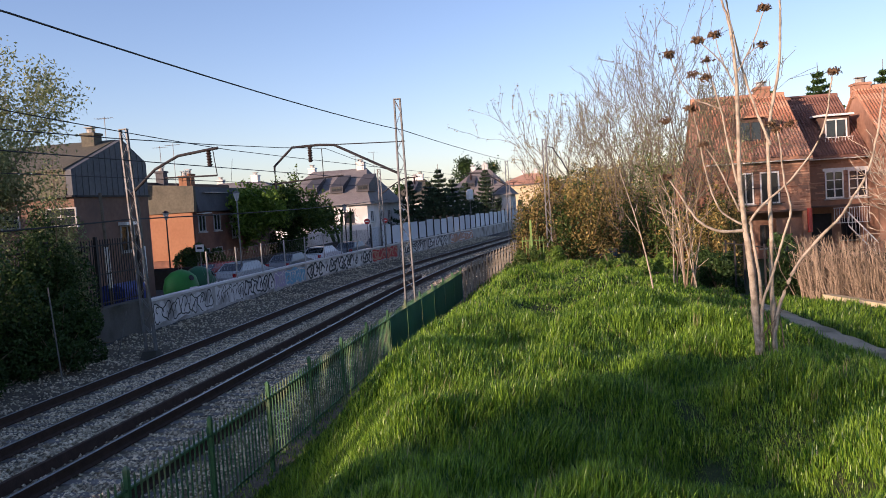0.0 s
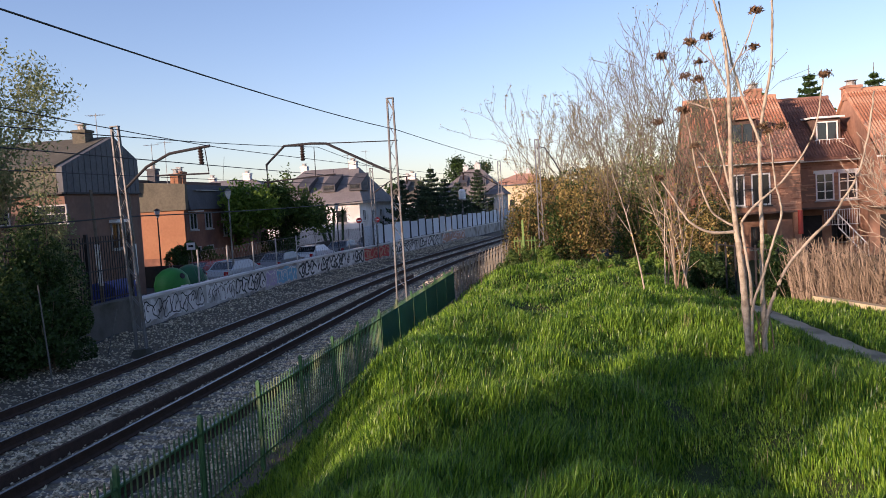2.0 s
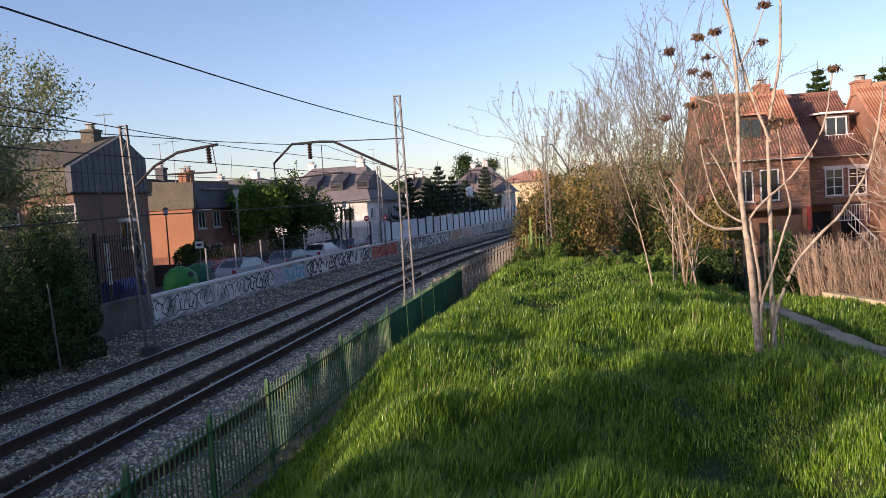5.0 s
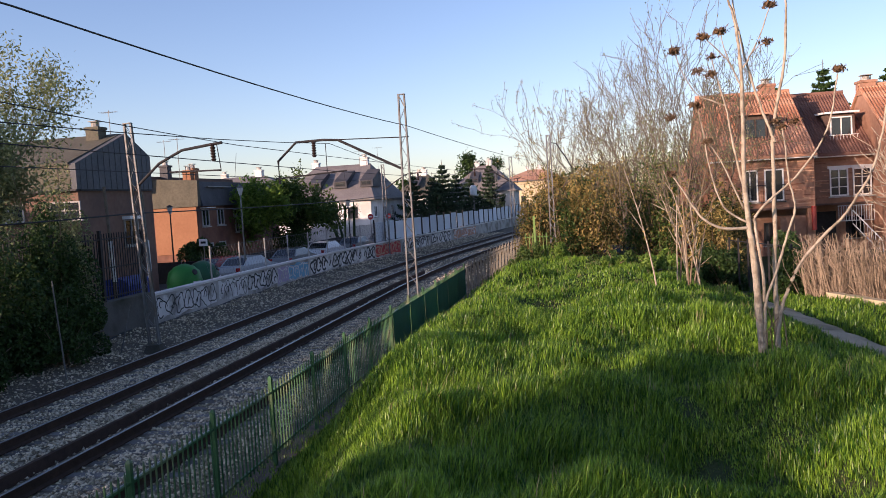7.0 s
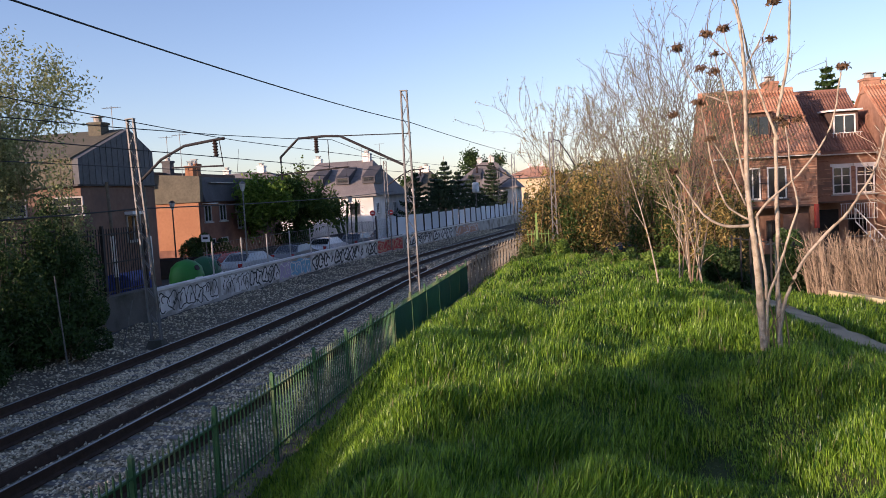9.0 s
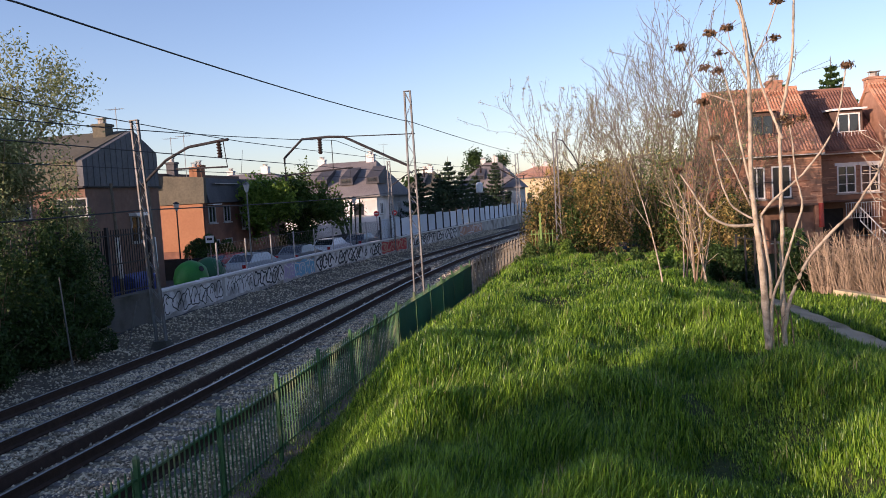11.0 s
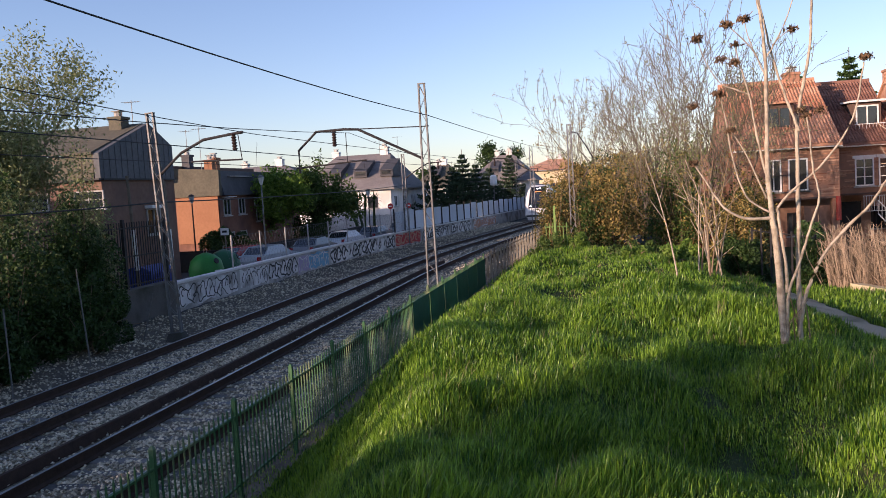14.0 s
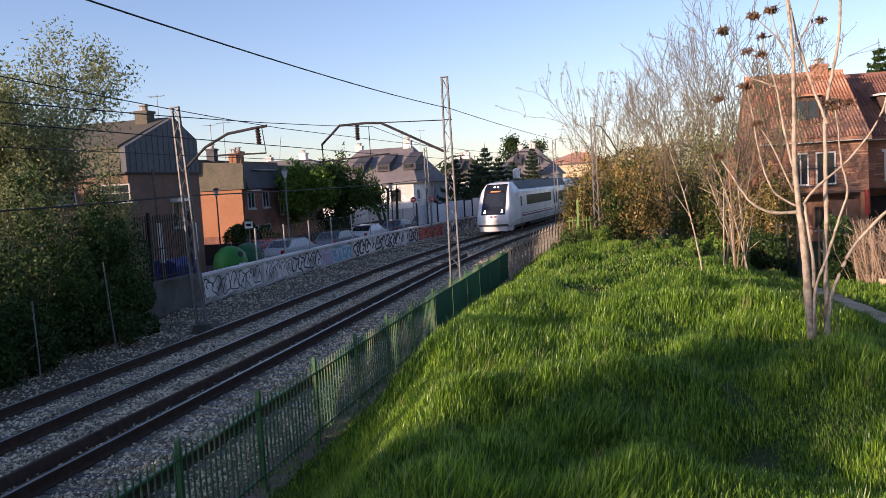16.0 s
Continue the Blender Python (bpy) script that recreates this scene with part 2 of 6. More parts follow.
# ---- ground ----
def hill(x, y):
    """Height of the ground."""
    if x < -4.6 + bend(y):
        # railway bed, then the street behind the wall
        d = x - bend(y)
        base = -0.32
        if d < -13.2:
            base += 0.28 * smoothstep(-13.2, -16.0, d) + 0.15 * noise.noise((x * 0.7, y * 0.7, 0)) * smoothstep(-13.2, -14, d)
        if d < -16.2:
            base = 0.0
        return base
    d = x - (-4.6 + bend(y))
    d -= 0.06 * max(0.0, min(y, 34) - 22) + 0.75 * (1 - smoothstep(7.5, 12.5, y))
    crest = 1.85 - 0.22 * smoothstep(7, 24, y) - 1.6 * smoothstep(27, 38, y)
    up = smoothstep(-0.7, 2.4, d)
    z = -0.25 + (crest + 0.25) * up
    # down to the footpath and the yards
    low = 1.25 - 1.15 * smoothstep(16, 34, y)
    near = 1 - smoothstep(8.0, 11.0, y)
    z += (low - z) * smoothstep(1.6 + 1.5 * near, 4.2 + 1.2 * near, x - 0.012 * y) * (1 if z > low else 0)
    z += 0.20 * near * smoothstep(1.6, 2.3, x) * (1 - smoothstep(3.0, 4.2, x))
    bump = 0.36 * noise.noise((x * 0.55, y * 0.5, 3)) + 0.2 * noise.noise((x * 1.15, y * 0.95, 7)) - 0.15 * math.exp(-((x - 1.3 - 0.05 * (y - 8) - 0.32 * math.sin(y * 1.3) - 0.4 * noise.noise((y * 0.8, 5, 1))) / 0.5) ** 2) * (1 - smoothstep(9, 15, y))
    return z + bump * up * (1 - smoothstep(3.0, 4.0, x - 0.012 * y))


def ground_sheet():
    xs = [-900, -300, -120, -70, -45, -34] + [-30 + i * 0.75 for i in range(18)] + [-16.4 + i * 0.4 for i in range(84)] + [18, 20, 24, 30, 45, 80, 200, 900]
    ys = [-600, -200, -60, -20, -8] + [-4 + i * 0.4 for i in range(116)] + [44, 48, 54, 62, 74, 90, 120, 180, 300, 600, 1500]
    me = bpy.data.meshes.new("ground")
    v = [(x, y, hill(x, y)) for y in ys for x in xs]
    w = len(xs)
    f = [(j * w + i, j * w + i + 1, (j + 1) * w + i + 1, (j + 1) * w + i) for j in range(len(ys) - 1) for i in range(w - 1)]
    me.from_pydata(v, [], f)
    me.materials.append(M_GRASSGROUND)
    me.materials.append(M_SOIL)
    me.materials.append(M_ASPHALT)
    idx = []
    for p in me.polygons:
        c = sum((Vector(v[i]) for i in p.vertices), Vector()) / 4
        d = c.x - bend(c.y)
        idx.append(0 if d > -4.9 else (1 if d > -16.2 else 2))
    me.polygons.foreach_set("material_index", idx)
    me.polygons.foreach_set("use_smooth", [True] * len(me.polygons))
    return tagged(new("ground", me), "grassy bank beside a railway and a street", "ground", kind="structure")


ground_sheet()
GAUGE = 1.74
TRACKS = (-11.67, -7.85)


def track(cx):
    t = thing("railway_track", "rusty steel rails with polished tops on concrete sleepers", "railway track", group="parallel tracks", kind="structure")
    prof = [(-0.08, -0.21), (0.08, -0.21), (0.08, -0.19), (0.016, -0.16), (0.016, -0.05), (0.038, -0.038), (0.038, 0.0), (-0.038, 0.0), (-0.038, -0.038), (-0.016, -0.05), (-0.016, -0.16), (-0.08, -0.19)]
    for s in (-1, 1):
        b = Build()
        b.sweep(prof, along(cx + s * GAUGE / 2, -12, 260, 2.0))
        r = part("rail", b, M_RAILSIDE, t)
        b = Build()
        b.sweep([(-0.03, 0.0), (0.03, 0.0), (0.026, 0.004), (-0.026, 0.004)], along(cx + s * GAUGE / 2, -12, 260, 2.0))
        part("rail_head", b, M_RAILHEAD, r, "polished running surface")
    return t


def ballast_bed():
    b = Build()
    prof = [(-13.9, -0.42), (-13.2, -0.27), (-12.9, -0.24), (-10.4, -0.24), (-9.8, -0.27), (-9.1, -0.24), (-6.5, -0.24), (-6.1, -0.27), (-5.5, -0.42)]
    line = [(bend(y), y, z, ax, ay) for (x, y, z, ax, ay) in along(0, -14, 260, 1.0)]
    b.sweep(prof, line, closed=False)
    return single("ballast_bed", b, M_BED, "dark crushed stone bed under the rails", "ballast", kind="structure", smooth=True)


track_far = track(TRACKS[0])
track_near = track(TRACKS[1])
ballast_bed()
# an old rail left lying between the tracks
b = Build()
b.sweep([(-0.08, -0.24), (0.08, -0.24), (0.04, -0.04), (-0.04, -0.04)], along(-9.42, -12, 46, 2.0))
single("spare_rail", b, M_RAILSIDE, "dark rusty spare rail lying between the two tracks", "rail")


# ---- fence along the tracks ----
def fence_x(y):
    return -5.30 + 0.012 * max(0, y - 19) + bend(y)


def picket_fence(name, label, start, count, panel_w, gaps, thick, paint_m, sheet=False):
    b_post, b_pick = Build(), Build()
    b_post.box(-0.03, -0.03, -0.15, 0.03, 0.03, 1.40)
    b_post.hexa([(-0.035, -0.035, 1.4), (0.035, -0.035, 1.4), (0.035, 0.035, 1.4), (-0.035, 0.035, 1.4), (-0.01, -0.01, 1.44), (0.01, -0.01, 1.44), (0.01, 0.01, 1.44), (-0.01, 0.01, 1.44)])
    b_pick.box(-thick, -thick, 0.08, thick, thick, 1.28)
    b_pick.hexa([(-thick, -thick, 1.28), (thick, -thick, 1.28), (thick, thick, 1.28), (-thick, thick, 1.28), (-0.002, -0.004, 1.33), (0.002, -0.004, 1.33), (0.002, 0.004, 1.33), (-0.002, 0.004, 1.33)])
    mp, mk = b_post.mesh("post", paint_m), b_pick.mesh("picket", paint_m)
    f = thing(name, label, "fence", (0, 0, -0.22), kind="structure")
    for i in range(count + 1):
        y = start + panel_w * i
        x = fence_x(y)
        part("post", mp, None, f, at=Matrix.Translation((x, y, 0)))
        if i == count:
            break
        x2 = fence_x(y + panel_w)
        for z in (0.16, 1.16):
            r = Build()
            r.bar((x, y + 0.03, z), (x2, y + panel_w - 0.03, z), 0.04, 0.03)
            part("fence_rail", r, paint_m, f)
        if sheet and 20.5 < y:
            r = Build()
            r.hexa([(x + 0.048, y + 0.05, 0.1), (x + 0.056, y + 0.05, 0.1), (x2 + 0.056, y + panel_w - 0.05, 0.1), (x2 + 0.048, y + panel_w - 0.05, 0.1), (x + 0.048, y + 0.05, 1.2), (x + 0.056, y + 0.05, 1.2), (x2 + 0.056, y + panel_w - 0.05, 1.2), (x2 + 0.048, y + panel_w - 0.05, 1.2)])
            part("mesh_sheet", r, M_MESHGREEN, f, "green plastic mesh sheet")
        for k in range(1, gaps):
            u = k / gaps
            part("picket", mk, None, f, at=Matrix.Translation((x + (x2 - x) * u + 0.02, y + panel_w * u, 0)))
    return f


picket_fence("picket_fence", "green painted steel picket fence along the track", 1.95, 15, 2.16, 16, 0.010, M_GREENFENCE, True)
M_PALEFENCE = mat("pale_weathered_steel", (0.17, 0.155, 0.12), (0.30, 0.27, 0.21), 0.7, 2.0, bump=0.15, stain=(0.14, 0.11, 0.07), stain_scale=2.0)
picket_fence("pale_picket_fence", "weathered pale steel picket fence along the bend", 34.45, 24, 1.08, 2, 0.03, M_PALEFENCE)


def bank_railing():
    """A short stretch of green railing that crosses the top of the bank."""
    f = thing("bank_railing", "short sunlit yellow-green railing among weeds", "railing", (-2.15, 31.0, hill(-2.0, 31.0) - 0.1))
    b = Build()
    b.box(-0.012, -0.012, 0, 0.012, 0.012, 1.35)
    me = b.mesh("picket", M_LIMEPAINT)
    for k in range(7):
        part("picket", me, None, f, at=Matrix.Translation((0.13 * k, 0.0, 0)))
    for z in (0.3, 1.2):
        b = Build()
        b.bar((-0.05, 0.03, z), (0.85, 0.03, z), 0.03, 0.04)
        part("fence_rail", b, M_LIMEPAINT, f)
    b = Build()
    b.box(0.30, -0.04, -0.3, 0.38, 0.04, 2.0)
    part("post", b, M_LIMEPAINT, f)
    return f


bank_railing()


# ---- overhead line ----
def lattice_mast(name, x, y, z0, z1, w0, w1, lean=0.0, turn=0.0):
    t = thing(name, "galvanised steel lattice mast carrying the overhead wires", "railway mast", pose(x, y, z0, 0, lean, turn), group="overhead line masts")
    h = z1 - z0
    for s in (-1, 1):
        b = Build()
        for q in (-1, 1):
            b.bar((s * w0 / 2, q * 0.06, 0), (s * w1 / 2, q * 0.045, h), 0.05, 0.02)
        b.bar((s * w0 / 2, 0, 0), (s * w1 / 2, 0, h), 0.012, 0.11)
        part("leg", b, M_GALV, t)
    n = int(h / 0.42)
    for i in range(n):
        za, zb = h * i / n, h * (i + 1) / n
        wa, wb = w0 + (w1 - w0) * i / n, w0 + (w1 - w0) * (i + 1) / n
        s = 1 if i % 2 else -1
        for q in (-0.05, 0.05):
            b = Build()
            b.bar((s * wa / 2, q, za), (-s * wb / 2, q, zb), 0.025, 0.008)
            part("brace", b, M_GALV, t)
    b = Build()
    b.box(-w1 / 2 - 0.03, -0.08, h, w1 / 2 + 0.03, 0.08, h + 0.03)
    part("cap_plate", b, M_GALV, t)
    b = Build()
    b.hexa([(-w0 / 2 - 0.2, -0.3, -0.4), (w0 / 2 + 0.2, -0.3, -0.4), (w0 / 2 + 0.2, 0.3, -0.4), (-w0 / 2 - 0.2, 0.3, -0.4), (-w0 / 2 - 0.05, -0.15, 0.02), (w0 / 2 + 0.05, -0.15, 0.02), (w0 / 2 + 0.05, 0.15, 0.02), (-w0 / 2 - 0.05, 0.15, 0.02)])
    part("footing", b, M_DARKCONC, t)
    return t


def cantilever(mast, pts, hang_x, hang_z, drop, y=0.0, r=0.045):
    """A bent tube arm in the mast's space with a string insulator and a drop to the contact wire."""
    b = Build()
    b.tube([(px, y, pz) for px, pz in pts], r, 8)
    arm = part("arm", b, M_DARKSTEEL, mast, "dark bent tube")
    b = Build()
    zs = [hang_z + 0.04 - 0.03 * k for k in range(19)]
    b.tube([(hang_x, y, z) for z in zs], [0.05 if k % 3 == 0 else (0.095 if k % 3 == 1 else 0.07) for k in range(19)], 8)
    part("insulator", b, M_INSUL, mast, "ribbed brown insulator string")
    return arm


mast_a = lattice_mast("overhead_mast", -13.67, 23.75, -0.1, 6.98, 0.34, 0.22, lean=-2.6)
cantilever(mast_a, [(0.02, 5.05), (0.9, 5.72), (1.72, 6.05), (2.68, 6.12), (3.08, 6.14)], 2.75, 6.1, 0)
mast_b = lattice_mast("overhead_mast", -5.92, 27.5, -0.2, 7.68, 0.36, 0.20)
cantilever(mast_b, [(-0.10, 5.34), (-2.36, 6.5), (-2.9, 6.54), (-3.9, 6.52), (-4.6, 5.9), (-4.6, 5.1)], -3.25, 6.46, 0)
b = Build()
b.tube([(-2.6, 0, 6.52), (-0.1, 0, 6.44), (0.18, 0, 6.44)], 0.02, 6)
part("stay_rod", b, M_DARKSTEEL, mast_b)
b = Build()
b.tube([(-4.75, 0, 5.28), (-2.1, 0, 5.42)], 0.03, 6)
b.tube([(-2.82, 0, 6.4), (-2.82, 0, 5.38)], 0.014, 6)
part("registration_arm", b, M_DARKSTEEL, mast_b)
b = Build()
b.tube([(2.9, 0, 6.1), (2.95, 0, 5.3)], 0.014, 6)
b.tube([(2.95, 0, 5.3), (1.2, 0.05, 5.42)], 0.03, 6)
part("registration_arm", b, M_DARKSTEEL, mast_a)


def wire(pts, r, label, sag=0.0, name="overhead_wire"):
    b = Build()
    full = []
    for (p, q) in zip(pts[:-1], pts[1:]):
        for k in range(12):
            u = k / 12
            s = Vector(p).lerp(Vector(q), u)
            s.z -= sag * 4 * u * (1 - u)
            full.append(s)
    full.append(Vector(pts[-1]))
    b.tube(full, r, 5)
    return single(name, b, M_WIRE, label, "wire", "overhead wires")


def bent(x0, z, ys):
    return [(x0 + bend(y), y, z) for y in ys]


SPAN = (-26, 25.6, 62, 110, 160, 220)
wire([(-11.2, -26, 7.15), (-11.2, 12, 6.52), (-11.2, 25.6, 6.22)] + bent(-11.2, 6.25, SPAN[2:]), 0.012, "dark messenger wire above the track", 0.04)
wire(bent(-11.3, 5.18, (-26, 25.6, 62, 110, 160, 220)), 0.010, "dark contact wire above the track")
wire(bent(-8.6, 6.2, (-26, 27.5, 62, 110, 160, 220)), 0.010, "dark messenger wire above the track", 0.75)
wire(bent(-8.3, 5.2, (-26, 27.5, 62, 110, 160, 220)), 0.010, "dark contact wire above the track")
wire([(-5.95, -26, 5.9), (-5.95, 8, 6.36), (-5.8, 27.5, 6.62), (-4.5, 66, 6.9), (0, 110, 7)], 0.013, "black feeder cable between the masts", 0.10, "feeder_cable")
wire([(-16.3, 4, 4.1), (-14.0, 23.75, 4.15), (-14.2, 60, 4.6)], 0.022, "black cable slung along the mast", 0.15, "slung_cable")
for k in range(9):
    y = -6 + k * 6.3
    wire([(-11.2 + bend(y), y, 5.95), (-11.3 + bend(y), y, 5.18)], 0.006, "thin dropper wire between two wires", 0.0, "dropper_wire")


# ---- graffiti wall, dark railing ----
def wall_run(x0, y0, y1, z0, z1, thick, step=2.0):
    b = Build()
    b.sweep([(-thick, z0), (0, z0), (0, z1), (-thick, z1)], along(x0, y0, y1, step))
    return b


wall = tagged(part("wall_track", wall_run(-16.1, 28.1, 150, -0.5, 1.02, 0.28), M_CONCRETE), "low concrete wall covered in graffiti", "wall", kind="structure")
b = Build()
b.sweep([(-0.33, 0), (0.05, 0), (0.05, 0.08), (-0.33, 0.08)], along(-16.1, 28.08, 150, 2.0, 1.02))
part("coping", b, M_WHITE, wall, "pale coping")


# ---- train ----
M_TRAINWHITE = mat("train_white", (0.74, 0.73, 0.70), (0.84, 0.83, 0.80), 0.35, 1.0, spec=0.5, stain=(0.58, 0.57, 0.56), stain_scale=0.8, rand=0.01)
M_TRAINDARK = mat("train_grey_roof", (0.03, 0.032, 0.036), (0.07, 0.072, 0.078), 0.6, 2.0, rand=0.01)
M_UNDER = mat("train_underframe", (0.012, 0.012, 0.012), (0.035, 0.032, 0.03), 0.8, 3.0, rand=0.01)
M_PURPLE = mat("purple_stripe", (0.10, 0.02, 0.07), (0.14, 0.03, 0.10), 0.4, 2.0, rand=0.01)
M_HEADLAMP = mat("headlamp_glow", (1.0, 0.96, 0.88), (1.0, 0.98, 0.92), 0.3, 2.0, emit=6.0)
M_LED = mat("amber_display", (0.9, 0.25, 0.08), (1.0, 0.35, 0.12), 0.3, 2.0, emit=0.15)
M_MASK = mat("black_mask", (0.012, 0.013, 0.016), (0.02, 0.02, 0.024), 0.12, 2.0, spec=0.6, rand=0.01)
SIDE = 1.45


def section(y, s, top, low, tw, z0=0.0):
    """One cross-section of the body: half-width scale, top and bottom height, width of the flat top."""
    hw = SIDE * s
    q = [(hw * 0.86, low), (hw, low + (top - low) * 0.14), (hw, low + (top - low) * 0.62), (hw * 0.97, low + (top - low) * 0.76), ((hw * 0.86 + tw) / 2 + 0.08, low + (top - low) * 0.91), (tw, top)]
    return [(-a, y, z) for a, z in reversed(q)] + [(a, y, z) for a, z in q]


NOSE = [(0.0, 0.84, 1.15, 0.62, 1.08), (0.07, 0.90, 1.42, 0.5, 1.16), (0.26, 0.94, 1.80, 0.45, 1.18), (0.66, 0.97, 2.5, 0.45, 1.16), (1.08, 0.985, 3.18, 0.45, 1.10), (1.36, 0.99, 3.52, 0.5, 1.05), (1.9, 1.0, 3.84, 0.55, 0.92), (2.7, 1.0, 3.98, 0.55, 0.75)]


def nose_top(y):
    for p, q in zip(NOSE[:-1], NOSE[1:]):
        if p[0] <= y <= q[0]:
            return p[2] + (q[2] - p[2]) * (y - p[0]) / (q[0] - p[0])
    return NOSE[-1][2]


def on_nose(b, x0, x1, y0, y1, lift, steps=6, x0b=None, x1b=None):
    """A panel that follows the slope of the nose."""
    x0b, x1b = x0 if x0b is None else x0b, x1 if x1b is None else x1b
    for i in range(steps):
        u, w = i / steps, (i + 1) / steps
        ya, yb = y0 + (y1 - y0) * u, y0 + (y1 - y0) * w
        q = [(x0 + (x0b - x0) * u, ya, nose_top(ya) + lift), (x1 + (x1b - x1) * u, ya, nose_top(ya) + lift), (x1 + (x1b - x1) * w, yb, nose_top(yb) + lift), (x0 + (x0b - x0) * w, yb, nose_top(yb) + lift)]
        b.hexa([(a, c, z - lift - 0.02) for a, c, z in q] + q)


def loft(b, secs):
    k = len(secs[0])
    for s in secs:
        b.v += s
    for i in range(len(secs) - 1):
        for j in range(k):
            p, q = i * k + j, i * k + (j + 1) % k
            b.f.append((q, p, p + k, q + k))
            b.m.append(0)
    b.f.append(tuple(range(k))[::-1])
    b.f.append(tuple((len(secs) - 1) * k + j for j in range(k)))
    b.m += [0, 0]


def train_car(nose):
    t = thing("train_car", "white diesel railcar with dark windows and purple stripe", "train", group="train cars")
    L = 24.0
    b = Build()
    secs = [section(*n) for n in NOSE] if nose else [section(0.0, 1, 3.98, 0.55, 0.75)]
    secs.append(section(L, 1, 3.98, 0.55, 0.75))
    loft(b, secs)
    part("body", b, M_TRAINWHITE, t)
    y0 = 4.2 if nose else 1.6
    for s in (-1, 1):
        X = s * SIDE
        b = Build()
        b.box(min(X, X + s * 0.012), y0 + 1.2, 2.02, max(X, X + s * 0.012), 15.2, 2.82)
        part("window_band", b, M_MASK, t, "long dark window band")
        b = Build()
        b.box(min(X, X + s * 0.012), 18.6, 2.02, max(X, X + s * 0.012), 22.6, 2.82)
        part("window_band", b, M_MASK, t)
        for yy in (16.0, 17.2):
            b = Build()
            b.box(min(X, X + s * 0.02), yy, 0.95, max(X, X + s * 0.02), yy + 0.9, 3.0)
            d = part("door", b, M_TRAINWHITE, t)
            b = Build()
            b.box(min(X, X + s * 0.03), yy + 0.2, 1.7, max(X, X + s * 0.03), yy + 0.7, 2.82)
            part("door_glass", b, M_GLASS, d)
        b = Build()
        b.box(min(X, X + s * 0.008), y0 - 0.6, 1.12, max(X, X + s * 0.008), L - 0.3, 1.26)
        part("stripe", b, M_PURPLE, t, "purple stripe")
        b = Build()
        b.box(min(X, X + s * 0.008), y0 - 0.6, 1.34, max(X, X + s * 0.008), L - 0.3, 1.39)
        part("thin_stripe", b, M_PURPLE, t)
        if nose:
            b = Build()
            b.box(min(X, X + s * 0.012), 3.3, 1.95, max(X, X + s * 0.012), 3.65, 2.75)
            part("cab_window", b, M_GLASS, t)
    for by in (4.2, L - 4.0):
        b = Build()
        b.box(-1.15, by - 1.6, 0.35, 1.15, by + 1.6, 0.75)
        g = part("bogie", b, M_UNDER, t)
        for wy in (-1.2, 1.2):
            for s in (-1, 1):
                b = Build()
                b.tube([(s * 0.80, by + wy, 0.445), (s * 0.94, by + wy, 0.445)], 0.44, 18)
                part("wheel", b, M_UNDER, g)
    b = Build()
    b.box(-1.25, 7.2, 0.3, 1.25, L - 7.0, 0.56)
    part("equipment_box", b, M_UNDER, t)
    b = Build()
    b.box(-1.2, 2.0, 0.32, 1.2, 2.5, 0.56)
    part("equipment_box", b, M_UNDER, t)
    b = Build()
    b.hexa([(-1.0, 3.6, 3.93), (1.0, 3.6, 3.93), (1.0, L - 0.5, 3.93), (-1.0, L - 0.5, 3.93), (-0.8, 4.4, 4.08), (0.8, 4.4, 4.08), (0.8, L - 1.2, 4.08), (-0.8, L - 1.2, 4.08)])
    part("roof_fairing", b, M_TRAINDARK, t, "dark grey roof fairing")
    for s in (-1, 1):
        b = Build()
        b.hexa([(s * 1.30, 3.4, 3.35), (s * 1.32, 3.4, 3.35), (s * 1.32, L - 0.4, 3.35), (s * 1.30, L - 0.4, 3.35), (s * 0.92, 3.6, 3.99), (s * 0.96, 3.6, 3.99), (s * 0.96, L - 0.4, 3.99), (s * 0.92, L - 0.4, 3.99)])
        part("cove_panel", b, M_TRAINDARK, t)
    b = Build()
    b.box(-0.9, L - 0.02, 0.7, 0.9, L + 0.6, 3.6)
    part("gangway", b, M_UNDER, t, "dark gangway bellows")
    if nose:
        b = Build()
        on_nose(b, -0.98, 0.98, 0.10, 1.84, 0.012, 14, -0.86, 0.86)
        mask = part("front_mask", b, M_MASK, t, "black glossy cab front")
        b = Build()
        on_nose(b, -0.76, 0.76, 0.42, 1.02, 0.02, 6, -0.68, 0.68)
        part("windscreen", b, M_GLASS, mask)
        b = Build()
        on_nose(b, -0.40, 0.40, 1.10, 1.17, 0.022, 2)
        part("destination_display", b, M_LED, mask)
        for s in (-1, 1):
            b = Build()
            on_nose(b, s * 0.15 - 0.07, s * 0.15 + 0.07, 1.40, 1.52, 0.03, 2, s * 0.15 - 0.05, s * 0.15 + 0.05)
            part("top_lamp", b, M_HEADLAMP, mask)
            b = Build()
            on_nose(b, s * 0.70 - 0.08, s * 0.70 + 0.08, 0.17, 0.26, 0.03, 2, s * 0.70 - 0.06, s * 0.70 + 0.06)
            part("headlamp", b, M_HEADLAMP, mask)
            b = Build()
            b.tube([(s * 0.05, 0.42, nose_top(0.42) + 0.04), (s * 0.45, 0.8, nose_top(0.8) + 0.04)], 0.012, 4)
            part("wiper", b, M_UNDER, mask)
        b = Build()
        b.hexa([(-1.16, -0.06, 0.58), (1.16, -0.06, 0.58), (1.3, 0.5, 0.52), (-1.3, 0.5, 0.52), (-1.18, -0.08, 0.74), (1.18, -0.08, 0.74), (1.34, 0.5, 0.74), (-1.34, 0.5, 0.74)])
        part("bumper", b, M_TRAINDARK, t)
        b = Build()
